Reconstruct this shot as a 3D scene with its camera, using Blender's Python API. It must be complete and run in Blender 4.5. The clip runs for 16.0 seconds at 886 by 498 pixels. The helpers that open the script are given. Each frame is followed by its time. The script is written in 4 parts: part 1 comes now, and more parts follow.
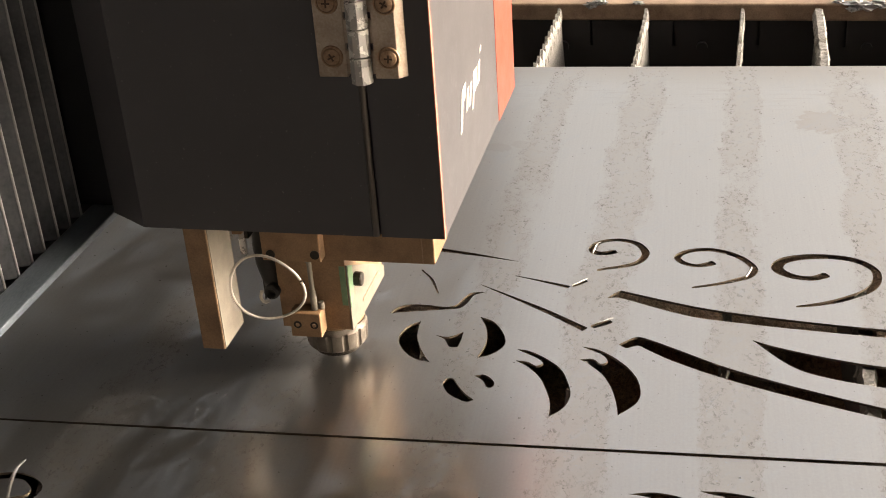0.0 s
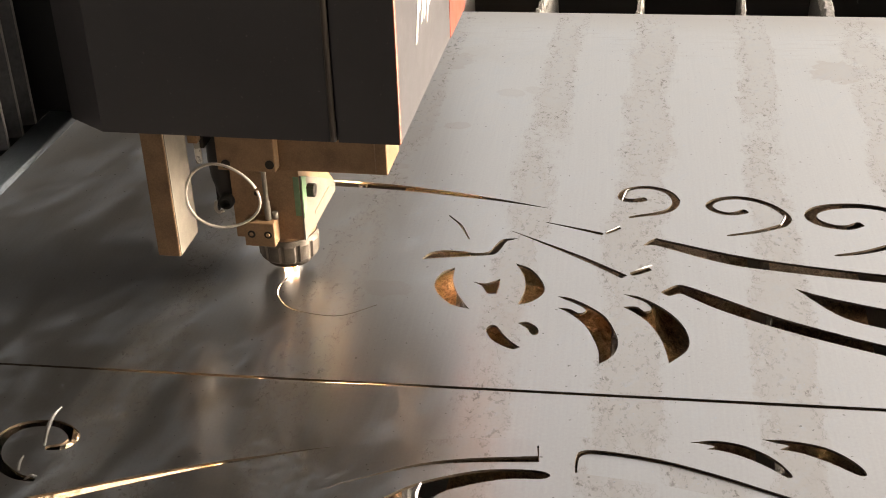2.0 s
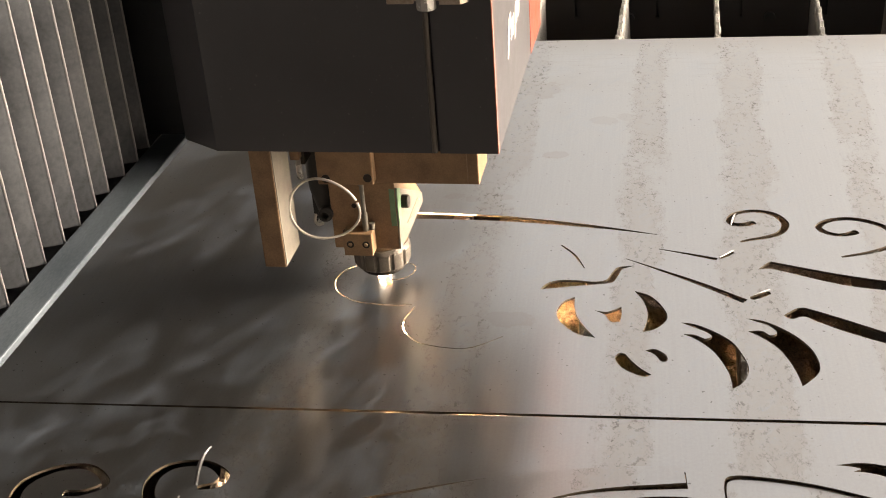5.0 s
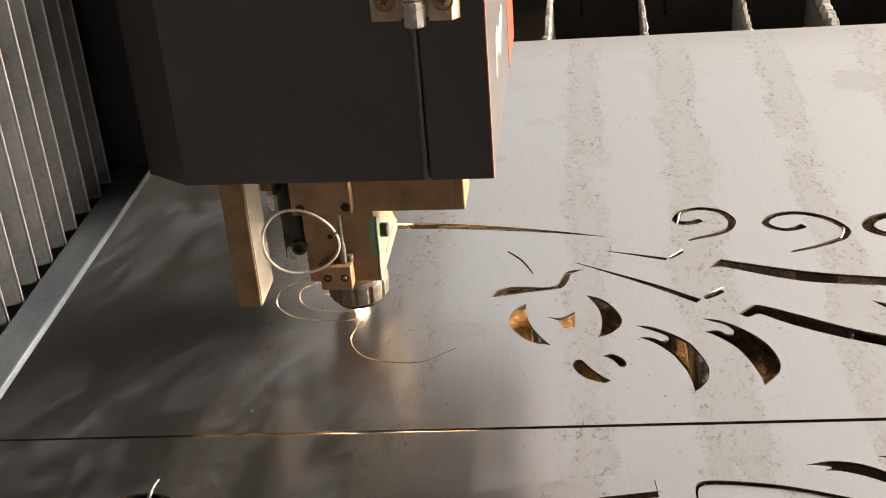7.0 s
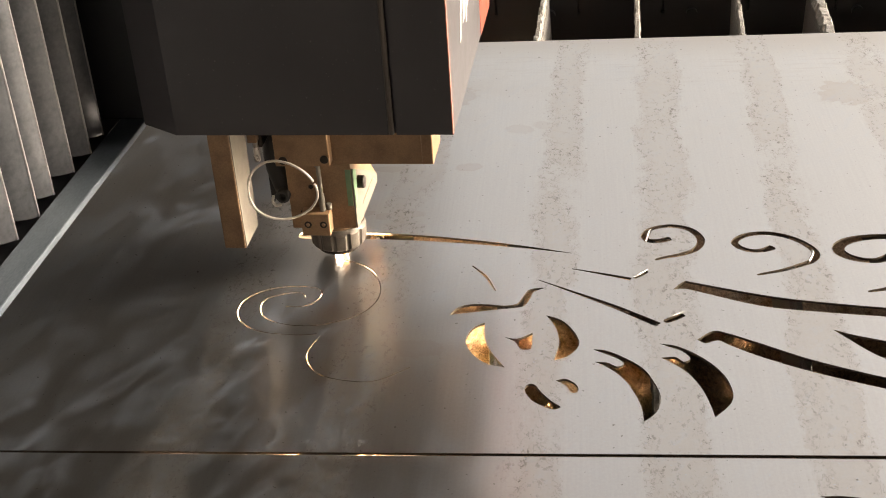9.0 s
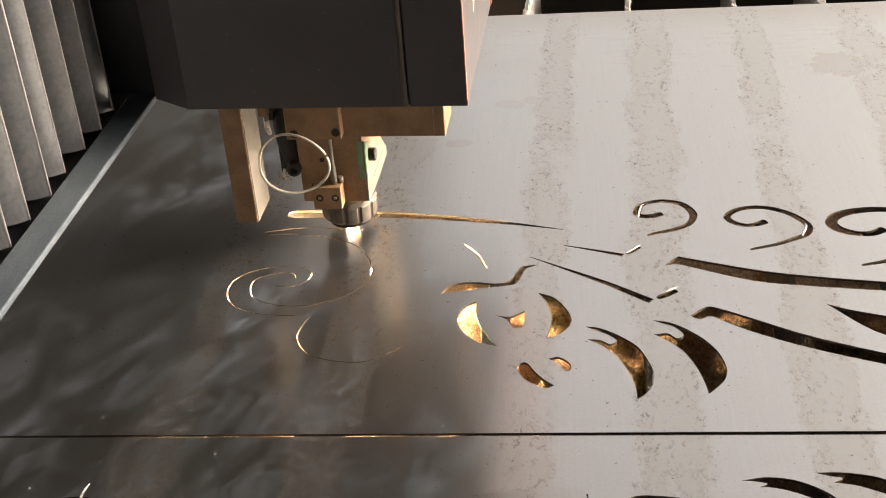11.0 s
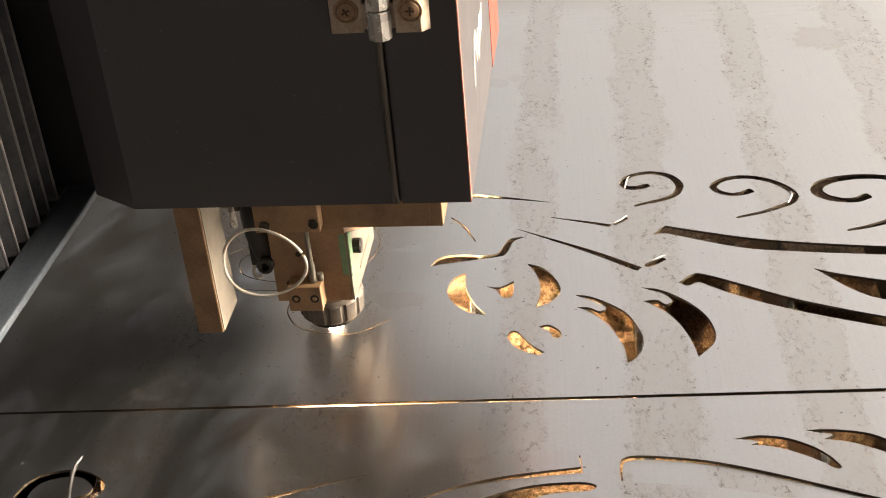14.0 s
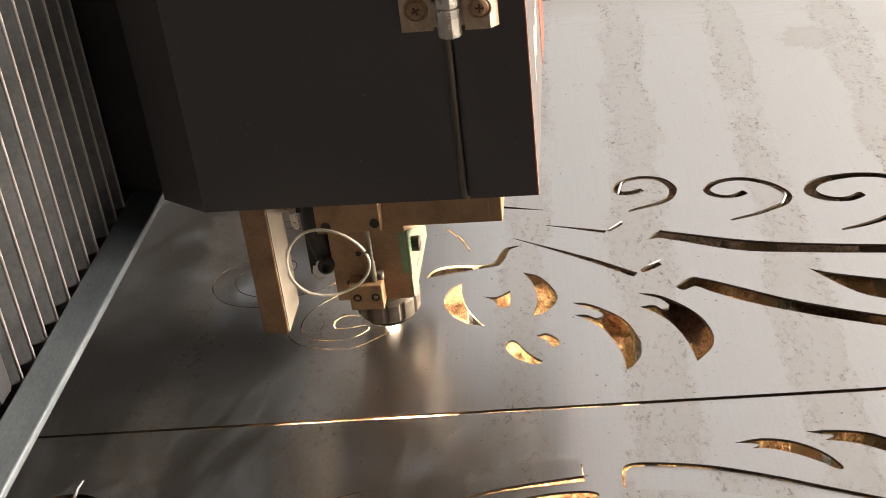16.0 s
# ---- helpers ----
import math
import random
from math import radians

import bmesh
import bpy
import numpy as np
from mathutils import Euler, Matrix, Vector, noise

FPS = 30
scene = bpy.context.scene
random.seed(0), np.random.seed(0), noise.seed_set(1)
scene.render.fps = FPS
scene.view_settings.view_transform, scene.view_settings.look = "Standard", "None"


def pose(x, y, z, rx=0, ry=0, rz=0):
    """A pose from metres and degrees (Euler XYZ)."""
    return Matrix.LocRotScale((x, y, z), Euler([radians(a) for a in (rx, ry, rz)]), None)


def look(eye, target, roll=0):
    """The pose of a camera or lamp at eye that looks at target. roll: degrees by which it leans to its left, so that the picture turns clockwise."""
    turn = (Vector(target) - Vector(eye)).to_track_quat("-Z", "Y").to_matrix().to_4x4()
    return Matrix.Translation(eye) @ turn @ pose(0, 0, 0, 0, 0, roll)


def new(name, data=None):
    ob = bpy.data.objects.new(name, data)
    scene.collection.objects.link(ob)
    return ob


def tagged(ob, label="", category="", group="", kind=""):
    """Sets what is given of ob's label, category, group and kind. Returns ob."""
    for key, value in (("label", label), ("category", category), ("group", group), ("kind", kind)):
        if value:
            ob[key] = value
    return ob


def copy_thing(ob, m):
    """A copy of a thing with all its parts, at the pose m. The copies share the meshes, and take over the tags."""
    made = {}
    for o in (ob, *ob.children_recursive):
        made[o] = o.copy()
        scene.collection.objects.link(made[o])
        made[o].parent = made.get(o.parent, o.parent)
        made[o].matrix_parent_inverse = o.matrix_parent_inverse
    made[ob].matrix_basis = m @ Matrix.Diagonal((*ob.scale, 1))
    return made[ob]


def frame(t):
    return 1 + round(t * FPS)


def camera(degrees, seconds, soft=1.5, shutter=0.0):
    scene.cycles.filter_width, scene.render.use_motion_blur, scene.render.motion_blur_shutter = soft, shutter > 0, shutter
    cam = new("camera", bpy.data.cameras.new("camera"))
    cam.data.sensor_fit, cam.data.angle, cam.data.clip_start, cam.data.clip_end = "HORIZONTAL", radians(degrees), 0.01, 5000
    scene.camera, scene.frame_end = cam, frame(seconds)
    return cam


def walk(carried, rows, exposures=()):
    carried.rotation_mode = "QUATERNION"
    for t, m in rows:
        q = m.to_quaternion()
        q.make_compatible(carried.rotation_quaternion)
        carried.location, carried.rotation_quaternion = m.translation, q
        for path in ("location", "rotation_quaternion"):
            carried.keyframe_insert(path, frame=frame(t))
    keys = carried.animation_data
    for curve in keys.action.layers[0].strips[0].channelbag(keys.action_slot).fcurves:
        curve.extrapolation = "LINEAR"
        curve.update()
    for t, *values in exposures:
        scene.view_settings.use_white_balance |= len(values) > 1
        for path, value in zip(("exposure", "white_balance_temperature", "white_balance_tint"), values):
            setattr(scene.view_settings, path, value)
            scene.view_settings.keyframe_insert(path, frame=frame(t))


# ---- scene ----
# A laser cutter's head cuts swirls out of a steel sheet that lies on toothed slats.
# The sheet's top is z = 0 and its seam runs along x; the machine stands turned by SKEW to it.
cam = camera(38.36, 16.0, soft=1.0)
ROWS = [
    (0.0, 0.0421, -0.8349, 0.5265, 11.76, -27.70, 4.20),
    (0.5, 0.0371, -0.8377, 0.5259, 15.01, -28.22, 2.94),
    (1.0, 0.0508, -0.8303, 0.5207, 16.58, -28.74, 2.81),
    (1.5, 0.0105, -0.8363, 0.5191, 17.96, -29.16, 3.13),
    (2.0, -0.0431, -0.8293, 0.5113, 8.34, -29.88, 2.00),
    (2.5, -0.0608, -0.8254, 0.5139, 7.65, -29.78, 2.36),
    (3.0, -0.0602, -0.8297, 0.5097, 7.58, -29.81, 2.50),
    (3.5, -0.0596, -0.8370, 0.5101, 7.71, -29.84, 2.81),
    (4.0, -0.0594, -0.8394, 0.5200, 7.84, -29.47, 3.29),
    (4.5, -0.0872, -0.8468, 0.5291, 10.18, -28.93, 4.37),
    (7.0, -0.1422, -0.8209, 0.5171, 5.26, -28.80, 4.62),
    (7.5, -0.0876, -0.7988, 0.5252, 5.85, -29.02, 4.69),
    (8.0, -0.0817, -0.7863, 0.5249, 6.33, -29.01, 4.53),
    (8.5, -0.0903, -0.7835, 0.5362, 6.54, -29.45, 4.61),
    (9.0, -0.0894, -0.7936, 0.5426, 6.84, -30.09, 4.04),
    (11.5, -0.0893, -0.7834, 0.5400, 6.33, -31.36, 4.69),
    (12.0, -0.0897, -0.7883, 0.5381, 6.12, -31.37, 4.84),
    (12.5, -0.0878, -0.7951, 0.5352, 6.00, -31.37, 5.04),
    (13.0, -0.0907, -0.7931, 0.5299, 5.90, -31.44, 5.29),
    (13.5, -0.0943, -0.7957, 0.5300, 5.81, -31.48, 5.44),
    (14.0, -0.0912, -0.7992, 0.5237, 5.80, -31.26, 5.20),
    (14.5, -0.0896, -0.8043, 0.5282, 5.61, -31.22, 5.79),
    (15.0, -0.0916, -0.8042, 0.5303, 5.67, -31.07, 6.37),
    (15.5, -0.0921, -0.8017, 0.5294, 5.69, -31.01, 6.56),
    (16.0, -0.0905, -0.7970, 0.5268, 5.56, -30.99, 6.83),
]
EXPOSURES = [(0.0, 0.60, 7600, 13), (16.0, 0.60, 7600, 13)]
walk(cam, [(t, pose(x, y, z, 90 + pitch, 0, yaw) @ pose(0, 0, 0, 0, 0, -roll)) for t, x, y, z, yaw, pitch, roll in ROWS], EXPOSURES)

# ---- light: a bright hazy sky ahead and to the side of an added, unseen shed ----
world = bpy.data.worlds.new("sky")
scene.world = world
world.use_nodes = True
wn = world.node_tree.nodes
sky = wn.new("ShaderNodeTexSky")
sky.sky_type, sky.sun_disc = "NISHITA", False
sky.sun_elevation, sky.sun_rotation = radians(17), radians(82)
sky.air_density, sky.dust_density, sky.ozone_density = 1.0, 8.0, 1.0
haze = wn.new("ShaderNodeHueSaturation")
haze.inputs["Saturation"].default_value = 0.35
world.node_tree.links.new(sky.outputs[0], haze.inputs["Color"])
world.node_tree.links.new(haze.outputs[0], wn["Background"].inputs[0])
wn["Background"].inputs[1].default_value = 0.56
sun = new("sun", bpy.data.lights.new("sun", "SUN"))
sun.data.energy, sun.data.angle, sun.data.color = 2.1, radians(6), (1.0, 0.95, 0.89)
sun.matrix_world = look((6 * math.sin(radians(82)), 6 * math.cos(radians(82)), 6 * math.tan(radians(17))), (0, 0, 0))

# ---- materials ----


def nodes_of(name):
    m = bpy.data.materials.new(name)
    m.use_nodes = True
    nt = m.node_tree
    return m, nt, nt.nodes["Principled BSDF"]


def tex_noise(nt, vector, scale, detail=4.0, rough=0.6):
    n = nt.nodes.new("ShaderNodeTexNoise")
    n.inputs["Scale"].default_value, n.inputs["Detail"].default_value, n.inputs["Roughness"].default_value = scale, detail, rough
    nt.links.new(vector, n.inputs["Vector"])
    return n.outputs["Fac"]


def ramp(nt, fac, stops):
    r = nt.nodes.new("ShaderNodeValToRGB")
    while len(r.color_ramp.elements) < len(stops):
        r.color_ramp.elements.new(0.5)
    for e, (p, col) in zip(r.color_ramp.elements, stops):
        e.position = p
        e.color = (*col, 1) if len(col) == 3 else col
    nt.links.new(fac, r.inputs[0])
    return r.outputs[0]


def grey(v):
    return (v, v, v)


def math_node(nt, op, a, b=None, clamp=False):
    n = nt.nodes.new("ShaderNodeMath")
    n.operation, n.use_clamp = op, clamp
    for i, v in enumerate((a, b)):
        if v is None:
            continue
        if isinstance(v, (int, float)):
            n.inputs[i].default_value = v
        else:
            nt.links.new(v, n.inputs[i])
    return n.outputs[0]


def mix_col(nt, fac, a, b):
    n = nt.nodes.new("ShaderNodeMix")
    n.data_type = "RGBA"
    for i, v in ((0, fac), (6, a), (7, b)):
        if isinstance(v, (int, float)):
            n.inputs[i].default_value = v
        elif isinstance(v, tuple):
            n.inputs[i].default_value = (*v, 1)
        else:
            nt.links.new(v, n.inputs[i])
    return n.outputs[2]


def coords(nt, scale=(1, 1, 1), turn=0.0, shift=(0, 0, 0)):
    tc = nt.nodes.new("ShaderNodeTexCoord")
    mp = nt.nodes.new("ShaderNodeMapping")
    mp.inputs["Scale"].default_value = scale
    mp.inputs["Rotation"].default_value = (0, 0, turn)
    mp.inputs["Location"].default_value = shift
    nt.links.new(tc.outputs["Object"], mp.inputs["Vector"])
    return mp.outputs[0]


def bump(nt, bsdf, height, strength=0.3, distance=0.001):
    b = nt.nodes.new("ShaderNodeBump")
    b.inputs["Strength"].default_value, b.inputs["Distance"].default_value = strength, distance
    nt.links.new(height, b.inputs["Height"])
    nt.links.new(b.outputs[0], bsdf.inputs["Normal"])


def surface(name, lo, hi, rough=(0.4, 0.6), metal=0.0, scale=60.0, fine=900.0, relief=0.2, stretch=(1, 1, 1), dist=0.0006):
    """A worn plain surface: colour from lo to hi in blotches, grain in roughness and relief."""
    m, nt, b = nodes_of(name)
    v = coords(nt, stretch)
    big, small = tex_noise(nt, v, scale, 5.0, 0.65), tex_noise(nt, v, fine, 3.0, 0.6)
    both = math_node(nt, "ADD", math_node(nt, "MULTIPLY", big, 0.7), math_node(nt, "MULTIPLY", small, 0.3))
    nt.links.new(ramp(nt, both, [(0.32, lo), (0.68, hi)]), b.inputs["Base Color"])
    nt.links.new(ramp(nt, big, [(0.3, grey(rough[0])), (0.7, grey(rough[1]))]), b.inputs["Roughness"])
    b.inputs["Metallic"].default_value = metal
    bump(nt, b, both, relief, dist)
    return m


def glow(name, colour, strength):
    m = bpy.data.materials.new(name)
    m.use_nodes = True
    nt = m.node_tree
    nt.nodes.remove(nt.nodes["Principled BSDF"])
    e = nt.nodes.new("ShaderNodeEmission")
    e.inputs[0].default_value, e.inputs[1].default_value = (*colour, 1), strength
    nt.links.new(e.outputs[0], nt.nodes["Material Output"].inputs[0])
    return m


SKEW = 2.3  # degrees by which the machine's axes are turned clockwise against the sheet


def steel_sheet_material():
    """Oiled cold-rolled sheet: glossy bare metal, dull oxide bands over the slats, dust smears and specks."""
    m, nt, b = nodes_of("bare_sheet_steel")
    v = coords(nt)
    lane = coords(nt, turn=radians(SKEW))
    sep = nt.nodes.new("ShaderNodeSeparateXYZ")
    nt.links.new(lane, sep.inputs[0])
    x, y = sep.outputs[0], sep.outputs[1]
    edge = math_node(nt, "MULTIPLY", math_node(nt, "SUBTRACT", tex_noise(nt, coords(nt, (1, 0.35, 1)), 22.0, 6.0, 0.7), 0.5), 0.060)
    rag = math_node(nt, "MULTIPLY", math_node(nt, "SUBTRACT", tex_noise(nt, v, 70.0, 5.0, 0.65), 0.5), 1.8)
    fringe = math_node(nt, "MULTIPLY", math_node(nt, "SUBTRACT", tex_noise(nt, v, 150.0, 4.0, 0.7), 0.5), 0.014)
    warped = math_node(nt, "ADD", math_node(nt, "ADD", x, edge), fringe)
    bands = None
    for at, wide, amount in ((-0.247, 0.020, 0.75), (-0.113, 0.019, 0.7), (-0.020, 0.022, 0.9), (0.088, 0.018, 0.85), (0.203, 0.022, 0.8), (-0.36, 0.020, 0.5)):
        d = math_node(nt, "DIVIDE", math_node(nt, "ABSOLUTE", math_node(nt, "SUBTRACT", warped, at)), wide)
        one = math_node(nt, "MULTIPLY", math_node(nt, "SUBTRACT", 1.18, d, True), amount)
        bands = one if bands is None else math_node(nt, "MAXIMUM", bands, one)
    patchy = ramp(nt, tex_noise(nt, coords(nt, (1, 0.5, 1)), 11.0, 5.0, 0.65), [(0.37, grey(0.12)), (0.60, grey(1))])
    bands = math_node(nt, "MULTIPLY", bands, patchy)
    pits = ramp(nt, tex_noise(nt, coords(nt, (1, 0.6, 1), 0.3), 210.0, 4.0, 0.7), [(0.56, grey(0)), (0.60, grey(1))])
    pits = math_node(nt, "MULTIPLY", pits, ramp(nt, tex_noise(nt, coords(nt, (1, 0.6, 1), 0.0, (1, 9, 0)), 30.0, 4.0, 0.6), [(0.44, grey(0.1)), (0.56, grey(1))]))
    cracks = ramp(nt, tex_noise(nt, coords(nt, (1, 0.6, 1)), 95.0, 4.0, 0.6), [(0.494, grey(0)), (0.503, grey(1)), (0.513, grey(1)), (0.522, grey(0))])
    # dried oil stains with ragged rims
    blot = None
    for sx, sy, wide, deep, amount in ((-0.277, 0.278, 0.020, 0.007, 0.55), (-0.237, 0.269, 0.013, 0.013, 0.55), (-0.200, 0.282, 0.014, 0.010, 0.55), (-0.285, 0.189, 0.010, 0.006, 0.45), (-0.266, 0.185, 0.011, 0.006, 0.45), (-0.239, 0.189, 0.012, 0.006, 0.45),
                                       (-0.231, 0.451, 0.026, 0.024, 0.70), (-0.020, 0.468, 0.022, 0.020, 0.60), (0.172, 0.454, 0.030, 0.034, 0.75), (-0.158, 0.367, 0.016, 0.012, 0.40), (-0.206, -0.020, 0.020, 0.012, 0.45), (-0.134, 0.376, 0.012, 0.010, 0.40)):
        dx = math_node(nt, "DIVIDE", math_node(nt, "ADD", math_node(nt, "SUBTRACT", x, sx), math_node(nt, "MULTIPLY", edge, 0.15)), wide)
        dy = math_node(nt, "DIVIDE", math_node(nt, "SUBTRACT", y, sy), deep)
        far = math_node(nt, "SQRT", math_node(nt, "ADD", math_node(nt, "MULTIPLY", dx, dx), math_node(nt, "MULTIPLY", dy, dy)))
        far = math_node(nt, "ADD", far, rag)
        one = math_node(nt, "MULTIPLY", ramp(nt, far, [(0.0, grey(0.7)), (0.60, grey(0.8)), (0.80, grey(1)), (1.0, grey(0))]), amount)
        blot = one if blot is None else math_node(nt, "MAXIMUM", blot, one)
    oxide = ramp(nt, bands, [(0.02, grey(0)), (0.24, grey(0.6)), (0.36, grey(0.52)), (0.6, grey(0.45))])
    # pale strip along the far edge and brown smudges before it
    strip = math_node(nt, "MULTIPLY", math_node(nt, "SUBTRACT", math_node(nt, "ADD", y, math_node(nt, "MULTIPLY", edge, 0.25)), 0.545), 16.0, True)
    smudge = math_node(nt, "MULTIPLY", ramp(nt, tex_noise(nt, coords(nt, (1, 1, 1), 0.0, (3, 1, 0)), 9.0, 5.0, 0.65), [(0.50, grey(0)), (0.72, grey(0.6))]),
                       math_node(nt, "MULTIPLY", math_node(nt, "SUBTRACT", y, 0.30), 5.0, True))
    streak = math_node(nt, "MULTIPLY", ramp(nt, tex_noise(nt, coords(nt, (0.10, 1, 1)), 170.0, 4.0, 0.65), [(0.52, grey(0)), (0.66, grey(1))]),
                       math_node(nt, "MULTIPLY", math_node(nt, "SUBTRACT", y, 0.42), 6.0, True))
    strip = math_node(nt, "MAXIMUM", strip, math_node(nt, "MULTIPLY", streak, 0.8))
    dirt = math_node(nt, "MAXIMUM", math_node(nt, "MAXIMUM", math_node(nt, "MULTIPLY", oxide, 0.85), math_node(nt, "MULTIPLY", strip, 0.75)), math_node(nt, "MAXIMUM", blot, math_node(nt, "MULTIPLY", smudge, 0.6)), True)
    # slanting wiped dust
    slant = nt.nodes.new("ShaderNodeMapping")
    slant.inputs["Scale"].default_value = (0.30, 1, 1)
    nt.links.new(coords(nt, turn=radians(-58)), slant.inputs["Vector"])
    wipe = ramp(nt, tex_noise(nt, slant.outputs[0], 34.0, 6.0, 0.6), [(0.45, grey(0)), (0.70, grey(1))])
    cloud = ramp(nt, tex_noise(nt, v, 7.0, 4.0, 0.55), [(0.38, grey(0.08)), (0.66, grey(1))])
    scour = ramp(nt, tex_noise(nt, slant.outputs[0], 150.0, 5.0, 0.65), [(0.42, grey(0.15)), (0.62, grey(1))])
    puffs = ramp(nt, tex_noise(nt, coords(nt, (1, 0.7, 1), 0.4, (5, 3, 0)), 26.0, 5.0, 0.65), [(0.48, grey(0)), (0.76, grey(1))])
    dust = math_node(nt, "MULTIPLY", math_node(nt, "MAXIMUM", math_node(nt, "MULTIPLY", wipe, scour), math_node(nt, "MULTIPLY", puffs, 0.7)), cloud)
    film = math_node(nt, "MULTIPLY", math_node(nt, "MULTIPLY", ramp(nt, bands, [(0.02, grey(0)), (0.5, grey(1))]), scour), ramp(nt, tex_noise(nt, v, 120.0, 5.0, 0.65), [(0.38, grey(0)), (0.72, grey(1))]))
    dust = math_node(nt, "MAXIMUM", dust, math_node(nt, "MULTIPLY", film, 0.8))
    grain = tex_noise(nt, coords(nt, (1, 0.02, 1)), 500.0, 3.0, 0.6)
    fleck = ramp(nt, tex_noise(nt, v, 330.0, 1.0, 0.4), [(0.73, grey(0)), (0.755, grey(1))])
    spatter = ramp(nt, tex_noise(nt, coords(nt, (1, 1, 1), 0.0, (7, 2, 0)), 240.0, 2.0, 0.5), [(0.715, grey(0)), (0.735, grey(1))])
    mottle = math_node(nt, "ADD", math_node(nt, "MULTIPLY", grain, 0.4), math_node(nt, "MULTIPLY", tex_noise(nt, v, 420.0, 3.0, 0.7), 0.6))
    base = mix_col(nt, dirt, mix_col(nt, mottle, (0.302, 0.293, 0.284), (0.427, 0.413, 0.399)), (0.318, 0.288, 0.256))
    crust = math_node(nt, "MAXIMUM", math_node(nt, "MULTIPLY", ramp(nt, bands, [(0.04, grey(0)), (0.16, grey(1)), (0.45, grey(0.45))]), pits),
                      math_node(nt, "MULTIPLY", ramp(nt, bands, [(0.03, grey(0)), (0.12, grey(1)), (0.24, grey(1)), (0.36, grey(0))]), math_node(nt, "MULTIPLY", cracks, 0.45)))
    crust = math_node(nt, "MAXIMUM", crust, spatter)
    nt.links.new(base, b.inputs["Base Color"])
    nt.links.new(math_node(nt, "SUBTRACT", 0.97, math_node(nt, "MULTIPLY", dirt, 0.05)), b.inputs["Metallic"])
    r = math_node(nt, "ADD", math_node(nt, "MULTIPLY", dirt, 0.04), math_node(nt, "ADD", 0.282, math_node(nt, "MULTIPLY", grain, 0.02)))
    r = math_node(nt, "ADD", r, math_node(nt, "MULTIPLY", dust, 0.06))
    nt.links.new(r, b.inputs["Roughness"])
    bump(nt, b, tex_noise(nt, v, 40.0, 2.0), 0.006, 0.0008)
    along = nt.nodes.new("ShaderNodeCombineXYZ")
    along.inputs[1].default_value = 1.0
    nt.links.new(along.outputs[0], b.inputs["Tangent"])
    b.inputs["Anisotropic"].default_value = 0.55
    veil = nt.nodes.new("ShaderNodeBsdfDiffuse")
    veil.inputs[0].default_value = (0.31, 0.38, 0.48, 1)
    amount = math_node(nt, "ADD", math_node(nt, "MULTIPLY", dust, 0.31), math_node(nt, "MULTIPLY", fleck, 0.30), True)
    scale = nt.nodes.new("ShaderNodeBsdfDiffuse")
    scale.inputs[0].default_value = (0.075, 0.066, 0.056, 1)
    flaky = nt.nodes.new("ShaderNodeMixShader")
    nt.links.new(math_node(nt, "ADD", math_node(nt, "MULTIPLY", crust, 0.66), math_node(nt, "MULTIPLY", dirt, 0.03), True), flaky.inputs[0])
    nt.links.new(b.outputs[0], flaky.inputs[1])
    nt.links.new(scale.outputs[0], flaky.inputs[2])
    mixer = nt.nodes.new("ShaderNodeMixShader")
    nt.links.new(amount, mixer.inputs[0])
    nt.links.new(flaky.outputs[0], mixer.inputs[1])
    nt.links.new(veil.outputs[0], mixer.inputs[2])
    nt.links.new(mixer.outputs[0], nt.nodes["Material Output"].inputs[0])
    return m


def housing_material():
    """Black powder coat with dust specks; the front right corner is rubbed down to the orange coat below."""
    m, nt, b = nodes_of("black_powder_coat")
    v = coords(nt)
    sep = nt.nodes.new("ShaderNodeSeparateXYZ")
    nt.links.new(v, sep.inputs[0])
    near = math_node(nt, "MULTIPLY", math_node(nt, "SUBTRACT", 0.0100, math_node(nt, "ADD", math_node(nt, "ABSOLUTE", math_node(nt, "SUBTRACT", sep.outputs[0], 0.1195)),
                     math_node(nt, "ABSOLUTE", math_node(nt, "ADD", sep.outputs[1], 0.113)))), 130.0)
    worn = ramp(nt, math_node(nt, "MULTIPLY", math_node(nt, "MULTIPLY", near, math_node(nt, "GREATER_THAN", sep.outputs[0], 0.1188)), tex_noise(nt, v, 95.0, 5.0, 0.8)), [(0.34, grey(0)), (0.46, grey(1))])
    dots = ramp(nt, tex_noise(nt, v, 520.0, 1.0, 0.4), [(0.76, grey(0)), (0.79, grey(1))])
    soft = tex_noise(nt, v, 12.0, 4.0, 0.6)
    base = mix_col(nt, soft, (0.061, 0.058, 0.063), (0.086, 0.082, 0.087))
    base = mix_col(nt, math_node(nt, "MULTIPLY", dots, 0.16), base, (0.5, 0.48, 0.45))
    # scuffs and chips on the side that faces the sheet
    side = math_node(nt, "GREATER_THAN", sep.outputs[0], 0.1192)
    scuff = ramp(nt, tex_noise(nt, coords(nt, (1, 1, 0.8), 0.0, (2, 5, 1)), 130.0, 6.0, 0.8), [(0.54, grey(0)), (0.72, grey(1))])
    base = mix_col(nt, math_node(nt, "MULTIPLY", math_node(nt, "MULTIPLY", scuff, side), 0.35), base, (0.17, 0.17, 0.175))
    nt.links.new(mix_col(nt, worn, base, (0.42, 0.17, 0.12)), b.inputs["Base Color"])
    nt.links.new(ramp(nt, soft, [(0.3, grey(0.36)), (0.7, grey(0.5))]), b.inputs["Roughness"])
    b.inputs["Specular IOR Level"].default_value = 0.3
    bump(nt, b, tex_noise(nt, v, 1600.0, 2.0, 0.5), 0.12, 0.0003)
    return m


